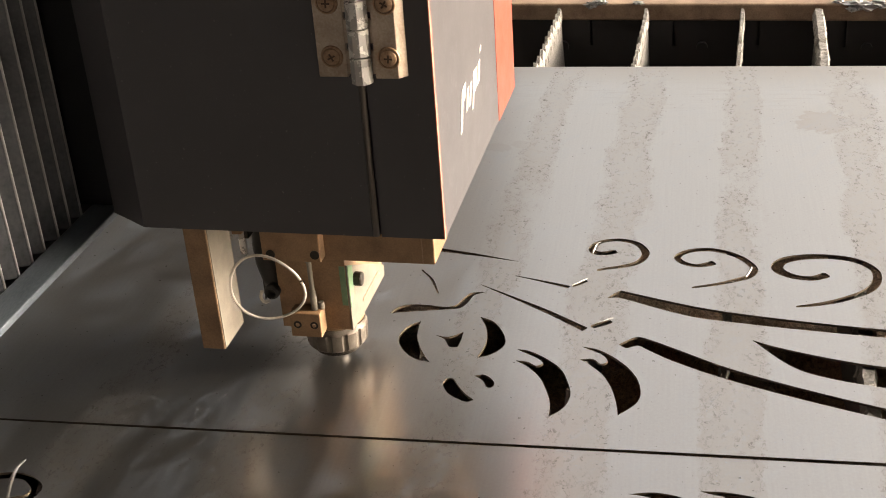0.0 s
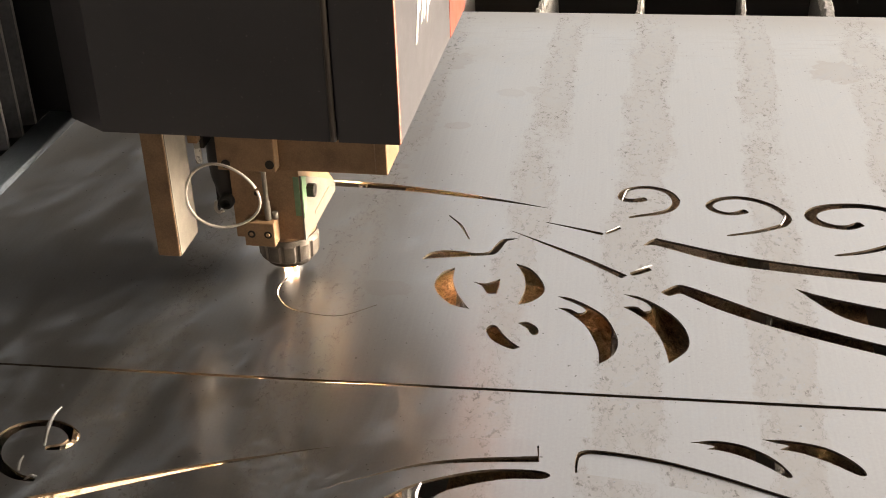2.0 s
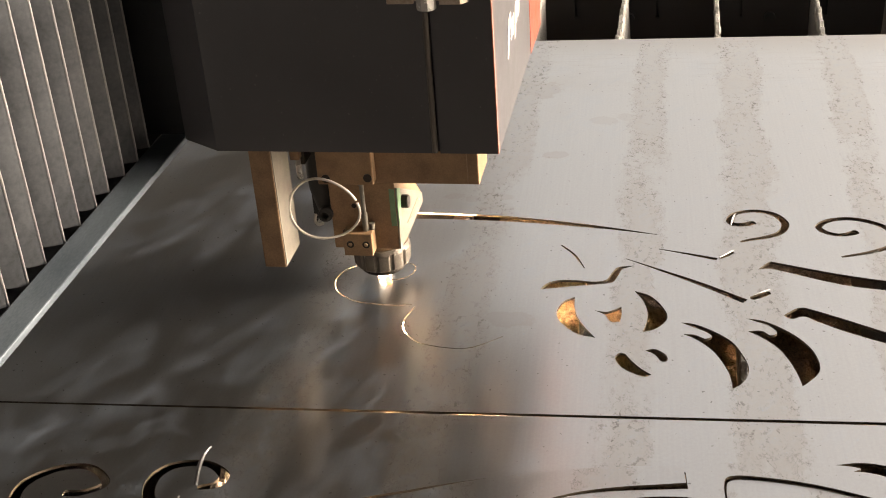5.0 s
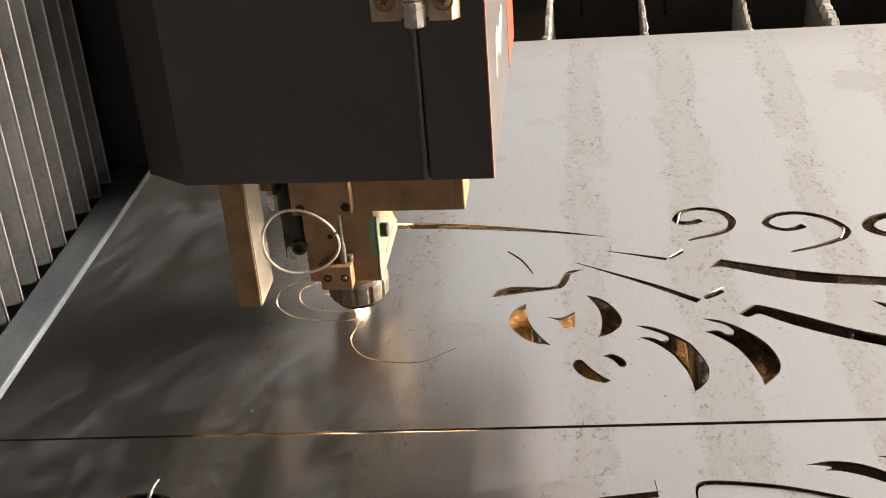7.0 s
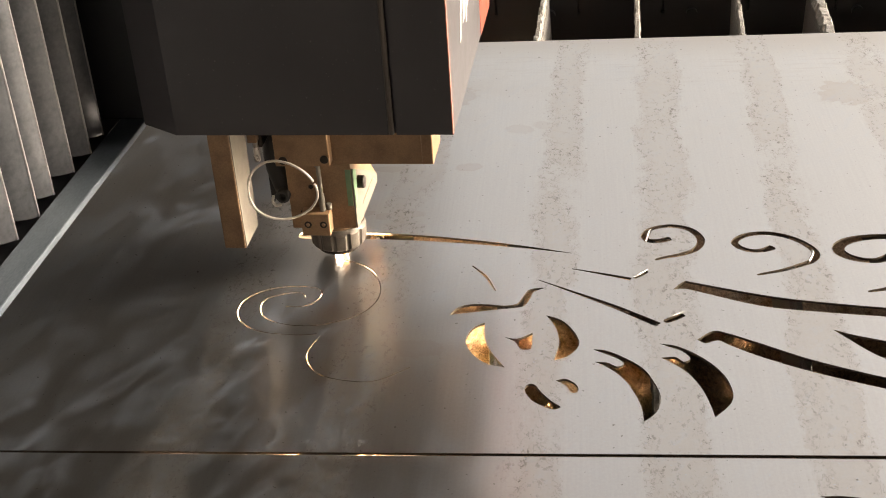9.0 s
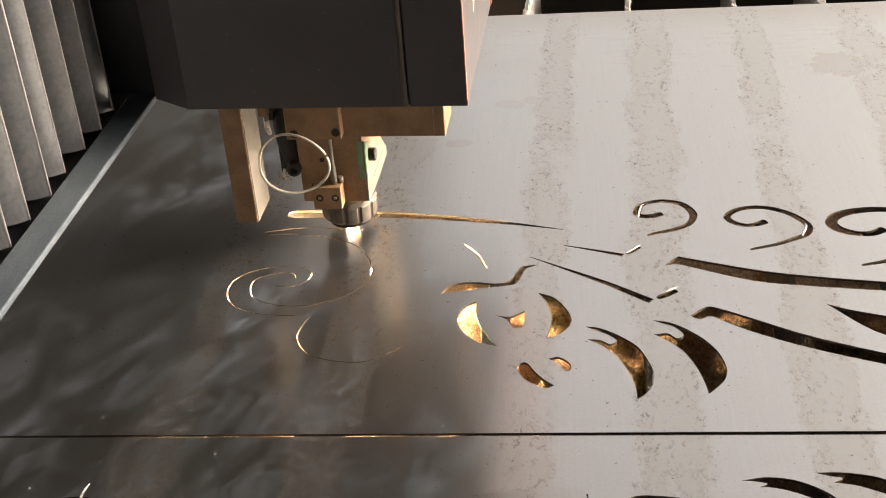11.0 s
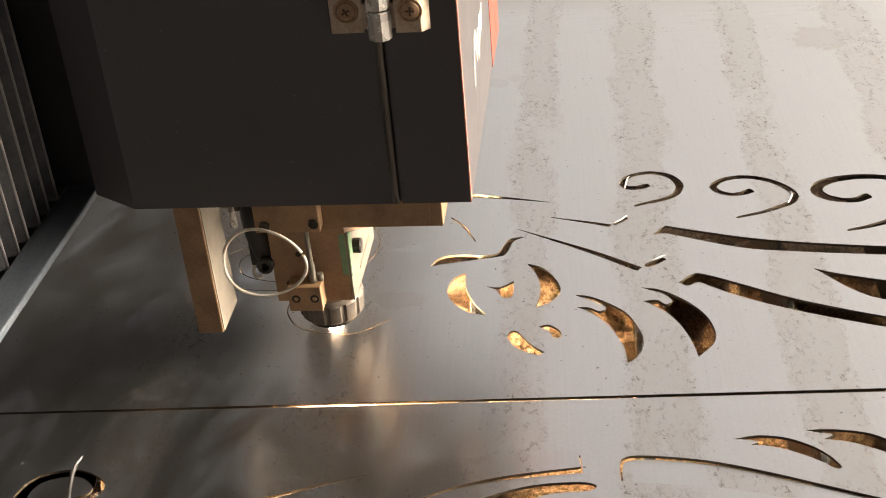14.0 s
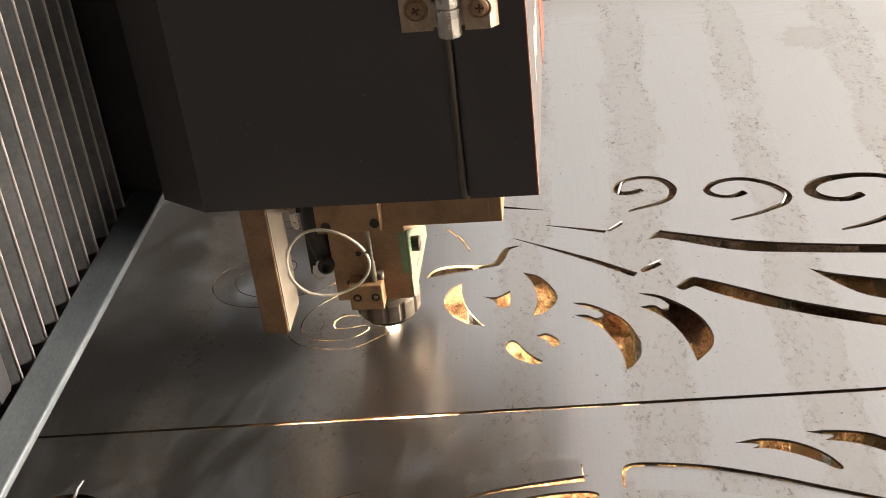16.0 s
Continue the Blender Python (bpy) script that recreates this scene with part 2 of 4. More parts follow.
SHEET = steel_sheet_material()
HOUSING = housing_material()
CUT = surface("burnt_cut_edge", (0.055, 0.042, 0.030), (0.17, 0.135, 0.10), (0.42, 0.6), 0.5, 200.0)
BLACK = surface("black_paint", (0.008, 0.009, 0.012), (0.018, 0.020, 0.024), (0.4, 0.6), 0.0, 30.0)
PLATE = surface("dusty_black_plate", (0.011, 0.011, 0.014), (0.022, 0.022, 0.026), (0.5, 0.7), 0.0, 25.0)
# lighter colour that carries the highlight along the door's rolled edge
EDGE = surface("door_edge_highlight", (0.035, 0.031, 0.028), (0.13, 0.11, 0.092), (0.3, 0.5), 0.0, 60.0, 500.0, 0.2, (1, 1, 0.15))
RUBBER = surface("black_rubber", (0.010, 0.010, 0.010), (0.03, 0.028, 0.026), (0.45, 0.7), 0.0, 80.0)
ORANGE = surface("orange_paint", (0.22, 0.056, 0.038), (0.28, 0.074, 0.050), (0.3, 0.45), 0.0, 40.0)
ORANGE.node_tree.nodes["Principled BSDF"].inputs["Specular IOR Level"].default_value = 0.15
WHITE = surface("white_print", (0.70, 0.66, 0.58), (0.82, 0.79, 0.72), (0.4, 0.6), 0.0, 300.0)
TAN = surface("dusty_gold_aluminium", (0.155, 0.088, 0.047), (0.375, 0.232, 0.128), (0.42, 0.62), 0.15, 34.0, 900.0, 0.25)
CREAM = surface("cream_aluminium", (0.145, 0.130, 0.108), (0.235, 0.212, 0.178), (0.6, 0.75), 0.0, 70.0, 1400.0, 0.2)
CREAM.node_tree.nodes["Principled BSDF"].inputs["Specular IOR Level"].default_value = 0.2
GREEN = surface("green_tape", (0.11, 0.22, 0.12), (0.20, 0.32, 0.19), (0.5, 0.7), 0.0, 120.0)
STEEL = surface("ground_steel", (0.50, 0.48, 0.45), (0.68, 0.66, 0.63), (0.18, 0.34), 0.45, 90.0, 1500.0, 0.15)
COLLAR = surface("dull_collar_steel", (0.10, 0.085, 0.070), (0.20, 0.175, 0.15), (0.42, 0.58), 0.6, 90.0, 1500.0, 0.15)
STAINED = surface("stained_steel", (0.30, 0.20, 0.13), (0.60, 0.52, 0.43), (0.3, 0.5), 0.35, 45.0, 700.0, 0.3)
SCREW = surface("rusty_screw", (0.22, 0.12, 0.065), (0.46, 0.32, 0.21), (0.35, 0.55), 0.5, 300.0)
SOCKET = surface("rusted_socket", (0.05, 0.028, 0.016), (0.11, 0.065, 0.04), (0.5, 0.7), 0.3, 400.0)
DARKHOLE = surface("dark_socket", (0.012, 0.009, 0.007), (0.04, 0.03, 0.02), (0.4, 0.6), 0.4, 400.0)
WIRE = surface("grey_wire", (0.46, 0.42, 0.36), (0.62, 0.58, 0.52), (0.35, 0.5), 0.2, 200.0)
LEDGE = surface("blue_grey_steel", (0.06, 0.08, 0.10), (0.19, 0.225, 0.255), (0.28, 0.5), 0.5, 20.0, 900.0, 0.25, (1, 0.3, 1))
FABRIC = surface("coated_bellows_fabric", (0.045, 0.048, 0.053), (0.118, 0.126, 0.138), (0.30, 0.46), 0.45, 26.0, 300.0, 0.35)
# paler grey line along the ridge of each fold
RIDGE = surface("pale_bellows_ridge", (0.20, 0.20, 0.205), (0.34, 0.335, 0.33), (0.4, 0.55), 0.1, 80.0)
RUST = surface("rusty_iron", (0.11, 0.062, 0.038), (0.35, 0.255, 0.185), (0.6, 0.85), 0.1, 28.0, 500.0, 0.6)
SLATMAT = surface("scorched_slat", (0.09, 0.084, 0.077), (0.37, 0.36, 0.345), (0.30, 0.60), 0.5, 110.0, 700.0, 1.0, (1, 1, 1), 0.002)
SLAG = surface("silvery_slag", (0.20, 0.20, 0.21), (0.46, 0.455, 0.45), (0.25, 0.5), 0.7, 220.0, 1500.0, 0.8)
PAN = surface("slag_covered_tray", (0.13, 0.052, 0.019), (0.90, 0.66, 0.45), (0.35, 0.7), 0.3, 190.0, 600.0, 1.0, (1, 1, 1), 0.006)
CONCRETE = surface("concrete", (0.20, 0.19, 0.175), (0.32, 0.305, 0.285), (0.7, 0.9), 0.0, 2.0, 80.0, 0.4)
WALLMAT = surface("grey_wall_render", (0.19, 0.19, 0.195), (0.27, 0.27, 0.275), (0.7, 0.9), 0.0, 1.2, 60.0, 0.3)
ROOFMAT = surface("roof_sheeting", (0.10, 0.10, 0.10), (0.16, 0.16, 0.155), (0.5, 0.7), 0.2, 1.5, 50.0, 0.3)
FIRE = glow("white_hot_metal", (1.0, 0.88, 0.74), 28.0)
SPRAY = glow("spark_spray", (1.0, 0.74, 0.50), 720.0)
EMBER = glow("orange_spark_tail", (1.0, 0.42, 0.12), 5.0)

# ---- mesh helpers ----


def link_mesh(name, bm, material, parent=None, label=""):
    me = bpy.data.meshes.new(name)
    bm.to_mesh(me)
    bm.free()
    me.materials.append(material)
    ob = new(name, me)
    if parent is not None:
        ob.parent = parent
    if label:
        ob["label"] = label
    return ob


def part(name, bm, material, parent, label=""):
    return link_mesh(name, bm, material, parent, label)


def block(x0, x1, y0, y1, z0, z1, bevel=0.0, seg=2):
    bm = bmesh.new()
    bmesh.ops.create_cube(bm, size=1.0, matrix=Matrix.LocRotScale(((x0 + x1) / 2, (y0 + y1) / 2, (z0 + z1) / 2), None, (x1 - x0, y1 - y0, z1 - z0)))
    if bevel:
        bmesh.ops.bevel(bm, geom=bm.edges[:], offset=bevel, segments=seg, affect="EDGES", profile=0.5)
    return bm


def add_block(bm, *args):
    other = block(*args)
    me = bpy.data.meshes.new("piece")
    other.to_mesh(me)
    other.free()
    bm.from_mesh(me)
    bpy.data.meshes.remove(me)
    return bm


def lathe(profile, n=48, centre=(0, 0, 0), axis="z", smooth=True):
    """A turned body from (radius, along) rows."""
    bm = bmesh.new()
    rings = []
    for r, a in profile:
        ring = []
        for k in range(n):
            c, s = math.cos(2 * math.pi * k / n) * r, math.sin(2 * math.pi * k / n) * r
            p = {"z": (c, s, a), "y": (c, a, -s), "x": (a, c, s)}[axis]
            ring.append(bm.verts.new(Vector(p) + Vector(centre)))
        rings.append(ring)
    for a, b in zip(rings, rings[1:]):
        for k in range(n):
            f = bm.faces.new((a[k], a[(k + 1) % n], b[(k + 1) % n], b[k]))
            f.smooth = smooth
    bm.faces.new(rings[0][::-1])
    bm.faces.new(rings[-1])
    bmesh.ops.recalc_face_normals(bm, faces=bm.faces)
    return bm


def prism(points, lo, hi, axis="x", bevel=0.0):
    """A flat outline pushed along an axis."""
    bm = bmesh.new()
    put = {"x": lambda a, b, h: (h, a, b), "y": lambda a, b, h: (a, h, b), "z": lambda a, b, h: (a, b, h)}[axis]
    low = [bm.verts.new(put(a, b, lo)) for a, b in points]
    high = [bm.verts.new(put(a, b, hi)) for a, b in points]
    bm.faces.new(low)
    bm.faces.new(high[::-1])
    for i in range(len(points)):
        j = (i + 1) % len(points)
        bm.faces.new((low[i], high[i], high[j], low[j]))
    bmesh.ops.recalc_face_normals(bm, faces=bm.faces)
    if bevel:
        bmesh.ops.bevel(bm, geom=bm.edges[:], offset=bevel, segments=2, affect="EDGES", profile=0.5)
    return bm


def tube(points, radius, n=10):
    """A round rod along a line of points."""
    bm = bmesh.new()
    pts = [Vector(p) for p in points]
    rings = []
    for i, p in enumerate(pts):
        d = (pts[min(i + 1, len(pts) - 1)] - pts[max(i - 1, 0)]).normalized()
        q = d.to_track_quat("Z", "Y")
        rings.append([bm.verts.new(p + q @ Vector((math.cos(2 * math.pi * k / n) * radius, math.sin(2 * math.pi * k / n) * radius, 0))) for k in range(n)])
    for a, b in zip(rings, rings[1:]):
        for k in range(n):
            bm.faces.new((a[k], a[(k + 1) % n], b[(k + 1) % n], b[k])).smooth = True
    bm.faces.new(rings[0][::-1])
    bm.faces.new(rings[-1])
    return bm


def glide(points, steps=6):
    """A smooth line (Catmull-Rom) through the points."""
    pts = [Vector(p) for p in points]
    ext = [2 * pts[0] - pts[1], *pts, 2 * pts[-1] - pts[-2]]
    out = []
    for i in range(1, len(ext) - 2):
        a, b, c, d = ext[i - 1:i + 3]
        for k in range(steps):
            t = k / steps
            out.append(0.5 * (2 * b + (c - a) * t + (2 * a - 5 * b + 4 * c - d) * t * t + (3 * b - a - 3 * c + d) * t ** 3))
    out.append(pts[-1])
    return out


def outline(points, corners):
    """A closed smooth outline in millimetres with sharp corners at the named points."""
    n, out = len(points), []
    corners = sorted(corners)
    for i, a in enumerate(corners):
        b = corners[(i + 1) % len(corners)]
        run = [points[k % n] for k in range(a, b + (n if b <= a else 0) + 1)]
        out += glide([(x, y, 0) for x, y in run], 4)[:-1]
    return [(p.x / 1000, p.y / 1000) for p in out]


def stroke(points, widths, blunt=1.0):
    """The outline of a line in millimetres that swells and thins."""
    line = glide([(x, y, 0) for x, y in points], 6)
    left, right = [], []
    for i, p in enumerate(line):
        d = (line[min(i + 1, len(line) - 1)] - line[max(i - 1, 0)]).normalized()
        s = i / (len(line) - 1) * (len(widths) - 1)
        k = min(int(s), len(widths) - 2)
        w = (widths[k] + (widths[k + 1] - widths[k]) * (s - k)) / 2
        if blunt and i in (0, len(line) - 1):
            w *= 0.6
        side = Vector((-d.y, d.x, 0)) * w
        left.append(p + side)
        right.append(p - side)
    return [(p.x / 1000, p.y / 1000) for p in left + right[::-1]]


def cut_plate(name, outer, holes, thick, material):
    """A flat plate with cut-outs; its top is z = 0."""
    cu = bpy.data.curves.new(name, "CURVE")
    cu.dimensions, cu.fill_mode, cu.extrude = "2D", "BOTH", thick / 2
    for ring in (outer, *holes):
        sp = cu.splines.new("POLY")
        sp.points.add(len(ring) - 1)
        for p, (x, y) in zip(sp.points, ring):
            p.co = (x, y, 0, 1)
        sp.use_cyclic_u = True
    tmp = new("outline", cu)
    me = bpy.data.meshes.new_from_object(tmp.evaluated_get(bpy.context.evaluated_depsgraph_get()))
    bpy.data.objects.remove(tmp)
    bpy.data.curves.remove(cu)
    me.name = name
    me.transform(Matrix.Translation((0, 0, -thick / 2)))
    for p in me.polygons:
        p.use_smooth = False
    me.materials.clear()
    me.materials.append(material)
    me.materials.append(CUT)
    for p in me.polygons:
        p.material_index = 1 if abs(p.normal.z) < 0.5 else 0
    return new(name, me)


# ---- the ground, and unseen walls and roof added to shape the sky light ----
GROUND = -0.75
tagged(link_mesh("ground", block(-400, 400, -400, 400, GROUND - 0.3, GROUND), CONCRETE), "grey concrete yard and workshop floor", "ground", kind="structure")
tagged(link_mesh("unseen_wall_west", block(-6.2, -6, -6, 4, GROUND, 4.5), WALLMAT), "grey wall out of view, added to block and bounce sky light", "wall", kind="structure")
tagged(link_mesh("unseen_wall_south", block(-6, 5, -6.2, -6, GROUND, 4.5), WALLMAT), "grey wall out of view, added to block and bounce sky light", "wall", kind="structure")
tagged(link_mesh("unseen_wall_east", block(5, 5.2, -6, -0.5, GROUND, 4.5), WALLMAT), "grey wall out of view, added to block and bounce sky light", "wall", kind="structure")
tagged(link_mesh("ceiling", block(-6.2, 5, -6.2, 2.9, 4.5, 4.62), ROOFMAT), "dark roof out of view, added to block the high sky", "ceiling", kind="structure")

# ---- the sheet and its cut-outs (millimetres) ----
THICK = 0.0019
FACE = [
    outline([(-187, 34), (-182, 44), (-172, 49), (-158, 49), (-145, 47), (-135, 50), (-130, 62), (-125, 71), (-113, 73), (-122, 67), (-125, 57), (-129, 47), (-135, 44), (-152, 41), (-168, 38)], [0, 8]),
    outline([(-159, 23), (-168, 15), (-172, -1), (-167, -17), (-155, -31), (-141, -36), (-146, -28), (-153, -14), (-158, 3)], [0, 5]),
    outline([(-112, 33), (-100, 26), (-91, 11), (-87, -3), (-89, -13), (-97, -23), (-106, -27), (-103, -14), (-102, 0), (-105, 17)], [0, 6]),
    outline([(-143, 3), (-134, 1), (-128, 4), (-122, 9), (-122, -3), (-123, -13), (-130, -13), (-135, -3)], [0, 3, 5]),
    outline([(-126, -64), (-124, -57), (-119, -57), (-114, -66), (-107, -76), (-100, -83), (-105, -86), (-113, -82), (-121, -75)], [5]),
    outline([(-104, -52), (-97, -50), (-90, -56), (-88, -62), (-89, -66), (-93, -66), (-97, -58)], [0]),
]
LEAVES = [
    outline([(-77, -13), (-67, -15), (-54, -24), (-41, -38), (-34, -56), (-31, -71), (-33, -84), (-38, -93), (-44, -99), (-45, -82), (-50, -64), (-56, -50), (-66, -37), (-76, -29), (-67, -30), (-60, -35), (-55, -31), (-61, -24), (-70, -18)], [0, 8, 13]),
    outline([(-28, -6), (-16, -9), (-4, -18), (8, -32), (16, -48), (19, -65), (17, -77), (11, -86), (4, -94), (2, -79), (-2, -62), (-9, -45), (-19, -32), (-28, -24), (-18, -23), (-12, -29), (-7, -25), (-12, -16), (-20, -11)], [0, 8, 13]),
]
SPIRALS = [
    stroke([(-9, 150), (-19, 146), (-28, 147), (-31, 154), (-27, 164), (-17, 170), (-5, 171), (8, 165), (15, 152), (15, 141), (9, 130), (-3, 123), (-15, 119), (-24, 115)], [7, 6.5, 5, 5, 6, 7, 6, 4.5, 3]),
    stroke([(74, 134), (65, 129), (56, 128), (47, 133), (43, 141), (47, 149), (56, 155), (70, 157), (85, 152), (98, 141), (106, 125), (102, 112), (90, 104), (76, 97), (55, 90)], [8, 5, 6, 6, 6, 6, 6.5, 5, 3]),
    stroke([(165, 118), (153, 111), (140, 112), (129, 119), (125, 129), (131, 140), (146, 147), (168, 149), (190, 143), (203, 127), (202, 107), (192, 91), (172, 77), (154, 69), (136, 64)], [9, 7, 10, 10, 8, 7, 7.5, 6, 3]),
]
HOOKS = [
    stroke([(-92, 102), (-66, 93), (-45, 85)], [1.0, 3.0, 4.5], 0),
    stroke([(-42.4, 87), (-36, 92), (-31, 97)], [3.5, 3.5, 3], 0),
    stroke([(-119, 85), (-95, 69), (-60, 45), (-27, 19)], [0.6, 2.4, 5, 6.5], 0),
    stroke([(-22.5, 23), (-15, 27.5), (-7, 33)], [5, 6, 5], 1),
    stroke([(-92, 127), (-132, 138), (-183, 149), (-234, 157), (-286, 161), (-330, 163)], [0.6, 4, 7.5, 10, 12, 13], 1),
    stroke([(-174, 108), (-162, 91), (-153, 69)], [1.4, 2.4, 1.2], 0),
]
BARS = [
    outline([(-13, 69), (-3, 81), (5, 79), (53, 61), (95, 50), (165, 38), (240, 30), (330, 27), (330, 15), (240, 18), (163, 26), (93, 36), (51, 45), (6, 66), (-4, 70)], [0, 7, 8]),
    outline([(0, -1), (12, 10), (22, 8), (47, -7), (85, -30), (147, -57), (220, -82), (320, -108), (318, -120), (218, -95), (145, -70), (84, -45), (45, -24), (24, -9), (15, -2), (6, -6)], [0, 7, 8]),
    outline([(100, 12), (118, 3), (156, -10), (194, -19), (260, -28), (340, -33), (260, -58), (190, -46), (151, -36), (126, -22)], [0, 5]),
]

# the line that the beam follows: seconds and millimetres; each run is one slit
RUNS = [
    [(0.15, -211, -36), (0.5, -233, -52), (0.8, -252, -53), (1.1, -275, -46), (1.35, -287, -32), (1.6, -291, -17), (1.85, -288, -4), (2.02, -285, 5)],
    [(2.12, -288, 8.5), (2.3, -305, 7), (2.6, -330, 11), (2.8, -345, 19), (3.05, -355, 32), (3.3, -358, 47), (3.55, -353, 62), (3.8, -339, 73), (4.0, -320, 78), (4.25, -300, 75), (4.4, -293.5, 67), (4.6, -297, 54), (4.8, -307, 47.5), (5.05, -320, 48)],
    [(5.35, -306, 60), (5.5, -310, 67.5), (5.7, -323, 67), (6.0, -338, 59), (6.25, -340, 46), (6.5, -333, 31), (6.75, -314, 21.5), (7.0, -293, 20), (7.2, -274, 26), (7.45, -257, 37), (7.75, -248, 53), (8.0, -246, 70), (8.25, -251, 90), (8.5, -263, 108), (9.0, -288, 122), (9.5, -318, 129), (9.9, -340, 128)],
    [(10.2, -345, 133), (10.6, -310, 139), (11.0, -270, 133), (11.3, -247, 113), (11.55, -235, 92), (11.9, -230, 72), (12.2, -233, 52), (12.6, -244, 30), (13.0, -264, 9), (13.25, -275, -6), (13.5, -278, -24), (13.75, -269, -37), (14.0, -254, -42), (14.25, -237, -40), (14.5, -227, -31), (14.65, -229, -25), (14.8, -240, -27), (15.0, -251, -27), (15.2, -253, -18), (15.4, -245, -11), (15.6, -232, -14), (15.8, -221, -22), (16.0, -213, -29)],
]
KERF = 0.0009


def kerf_line(run):
    """Places and times along a slit, and its two edges, in metres."""
    steps = 3
    line = [p / 1000 for p in glide([(x, y, 0) for _, x, y in run], steps)]
    times = [run[i][0] + (run[i + 1][0] - run[i][0]) * k / steps for i in range(len(run) - 1) for k in range(steps)] + [run[-1][0]]
    left, right = [], []
    for i, p in enumerate(line):
        d = (line[min(i + 1, len(line) - 1)] - line[max(i - 1, 0)]).normalized()
        side = Vector((-d.y, d.x, 0)) * KERF / 2
        left.append((p.x + side.x, p.y + side.y))
        right.append((p.x - side.x, p.y - side.y))
    return times, left, right


KERFS = [kerf_line(run) for run in RUNS]
SEAM = -0.1335
NEAR_GAP, FAR_GAP = 0.0004, 0.0073
back_outer = [(-1.25, SEAM), (1.75, SEAM), (1.75, 0.616), (-1.25, 0.616)]
back_holes = FACE + LEAVES + SPIRALS + HOOKS + BARS + [left + right[::-1] for _, left, right in KERFS]
back_sheet = tagged(cut_plate("steel_sheet", back_outer, back_holes, THICK, SHEET), "large bare steel sheet with swirling cut-outs on the slats", "steel sheet")

front_outer = [(-1.25, SEAM - NEAR_GAP), (-1.25, -0.885), (1.75, -0.885), (1.75, SEAM - FAR_GAP)]
C_CURL = stroke([(-389, -254), (-405, -250), (-423, -236), (-428, -218), (-422, -204), (-408, -198), (-393, -199), (-381, -209), (-383, -219), (-395, -223)], [4, 6, 8, 9, 8, 7, 6, 8, 7, 5])
W_CURL = stroke([(-484, -233), (-470, -231), (-459, -221), (-475, -206), (-497, -208), (-514, -223), (-514, -243), (-498, -259), (-473, -268)], [7, 6, 6, 6, 7, 8, 8, 6, 4])
LONG = outline([(-390, -271), (-334, -247), (-286, -228), (-252, -217), (-211, -205), (-161, -196), (-129, -192.5), (-100, -191), (-79.5, -192), (-78.5, -208), (-127, -213), (-161, -222), (-211, -246), (-245, -268), (-275, -292), (-330, -285), (-380, -283)], [0, 8, 9, 14, 16])
UNDER = outline([(-71, -219.5), (-81, -216), (-109, -218), (-136, -227), (-159, -240), (-185, -266), (-205, -295), (-168, -290), (-141, -248), (-125, -236), (-98, -226), (-76, -224)], [6])
RIGHT_BLADE = outline([(-56, -203), (-53, -195), (-39, -193.5), (-4, -199), (30, -210), (62, -223), (120, -247), (200, -284), (196, -300), (110, -262), (20, -228), (-56, -216)], [7, 8, 11])
CLAWS = [
    outline([(15, -180), (32, -177), (50, -181), (66, -192), (75, -206), (72, -209), (61, -200), (48, -192), (35, -187), (25, -186), (30, -183), (23, -181)], [0, 9]),
    outline([(60, -173), (78, -173), (99, -178), (114, -190), (120, -201), (115, -203), (100, -193), (84, -185), (70, -182), (76, -178), (68, -176)], [0, 8]),
]
SHORT = [stroke([(-378, -308), (-366, -299), (-354, -291)], [2, 3, 3], 1), stroke([(-480, -305), (-440, -293), (-408, -284)], [4, 5, 4], 1)]
front_sheet = tagged(cut_plate("steel_sheet", front_outer, [C_CURL, W_CURL, LONG, UNDER, RIGHT_BLADE, *CLAWS, *SHORT], THICK, SHEET),
                     "bare steel sheet with blade-shaped cut-outs beyond the seam", "steel sheet")


def offcut(ring, shrink, pivot, m, label, slits=()):
    """A loose cut-out in or on its opening, turned about a point of the sheet."""
    c = Vector((sum(x for x, _ in ring) / len(ring), sum(y for _, y in ring) / len(ring)))
    ob = cut_plate("offcut", [((x - c.x) * shrink, (y - c.y) * shrink) for x, y in ring], [[((x - c.x) * shrink, (y - c.y) * shrink) for x, y in hole] for hole in slits], THICK, SHEET)
    ob.matrix_basis = Matrix.Translation((pivot[0], pivot[1], 0)) @ m @ Matrix.Translation((c.x - pivot[0], c.y - pivot[1], 0))
    return tagged(ob, label, "offcut")


offcut(LONG, 0.992, (-0.200, -0.203), pose(0.0, 0.0, 0.0004, 0.3, -0.85, 1.6), "loose curved blade of sheet steel, one end slid onto the sheet",
       [stroke([(-343, -279), (-333, -273), (-322, -266)], [3.5, 4.5, 4], 1)])
offcut(RIGHT_BLADE, 0.990, (0.0, -0.21), pose(0.0005, -0.0014, -0.0017, -0.3, 0.0, 0), "loose blade of sheet steel sunk into its opening")

# curled slag slivers left in the cut-outs


def sliver(points, width, label):
    pts = glide(points, 4)
    bm = bmesh.new()
    rows = []
    for i, p in enumerate(pts):
        w = width * (0.55 + 0.45 * math.sin(math.pi * min(1, 0.15 + i / len(pts))))
        up = Vector((0.25 * w, 0.1 * w, 0.6 * w))
        rows.append([bm.verts.new(p + Vector((w, 0, 0))), bm.verts.new(p + up), bm.verts.new(p - Vector((w, 0, 0))), bm.verts.new(p - up)])
    for a, b in zip(rows, rows[1:]):
        for k in range(4):
            bm.faces.new((a[k], a[(k + 1) % 4], b[(k + 1) % 4], b[k]))
    bm.faces.new(rows[0])
    bm.faces.new(rows[-1][::-1])
    bmesh.ops.recalc_face_normals(bm, faces=bm.faces)
    return tagged(link_mesh("slag_sliver", bm, SLAG), label, "slag", "slag slivers")


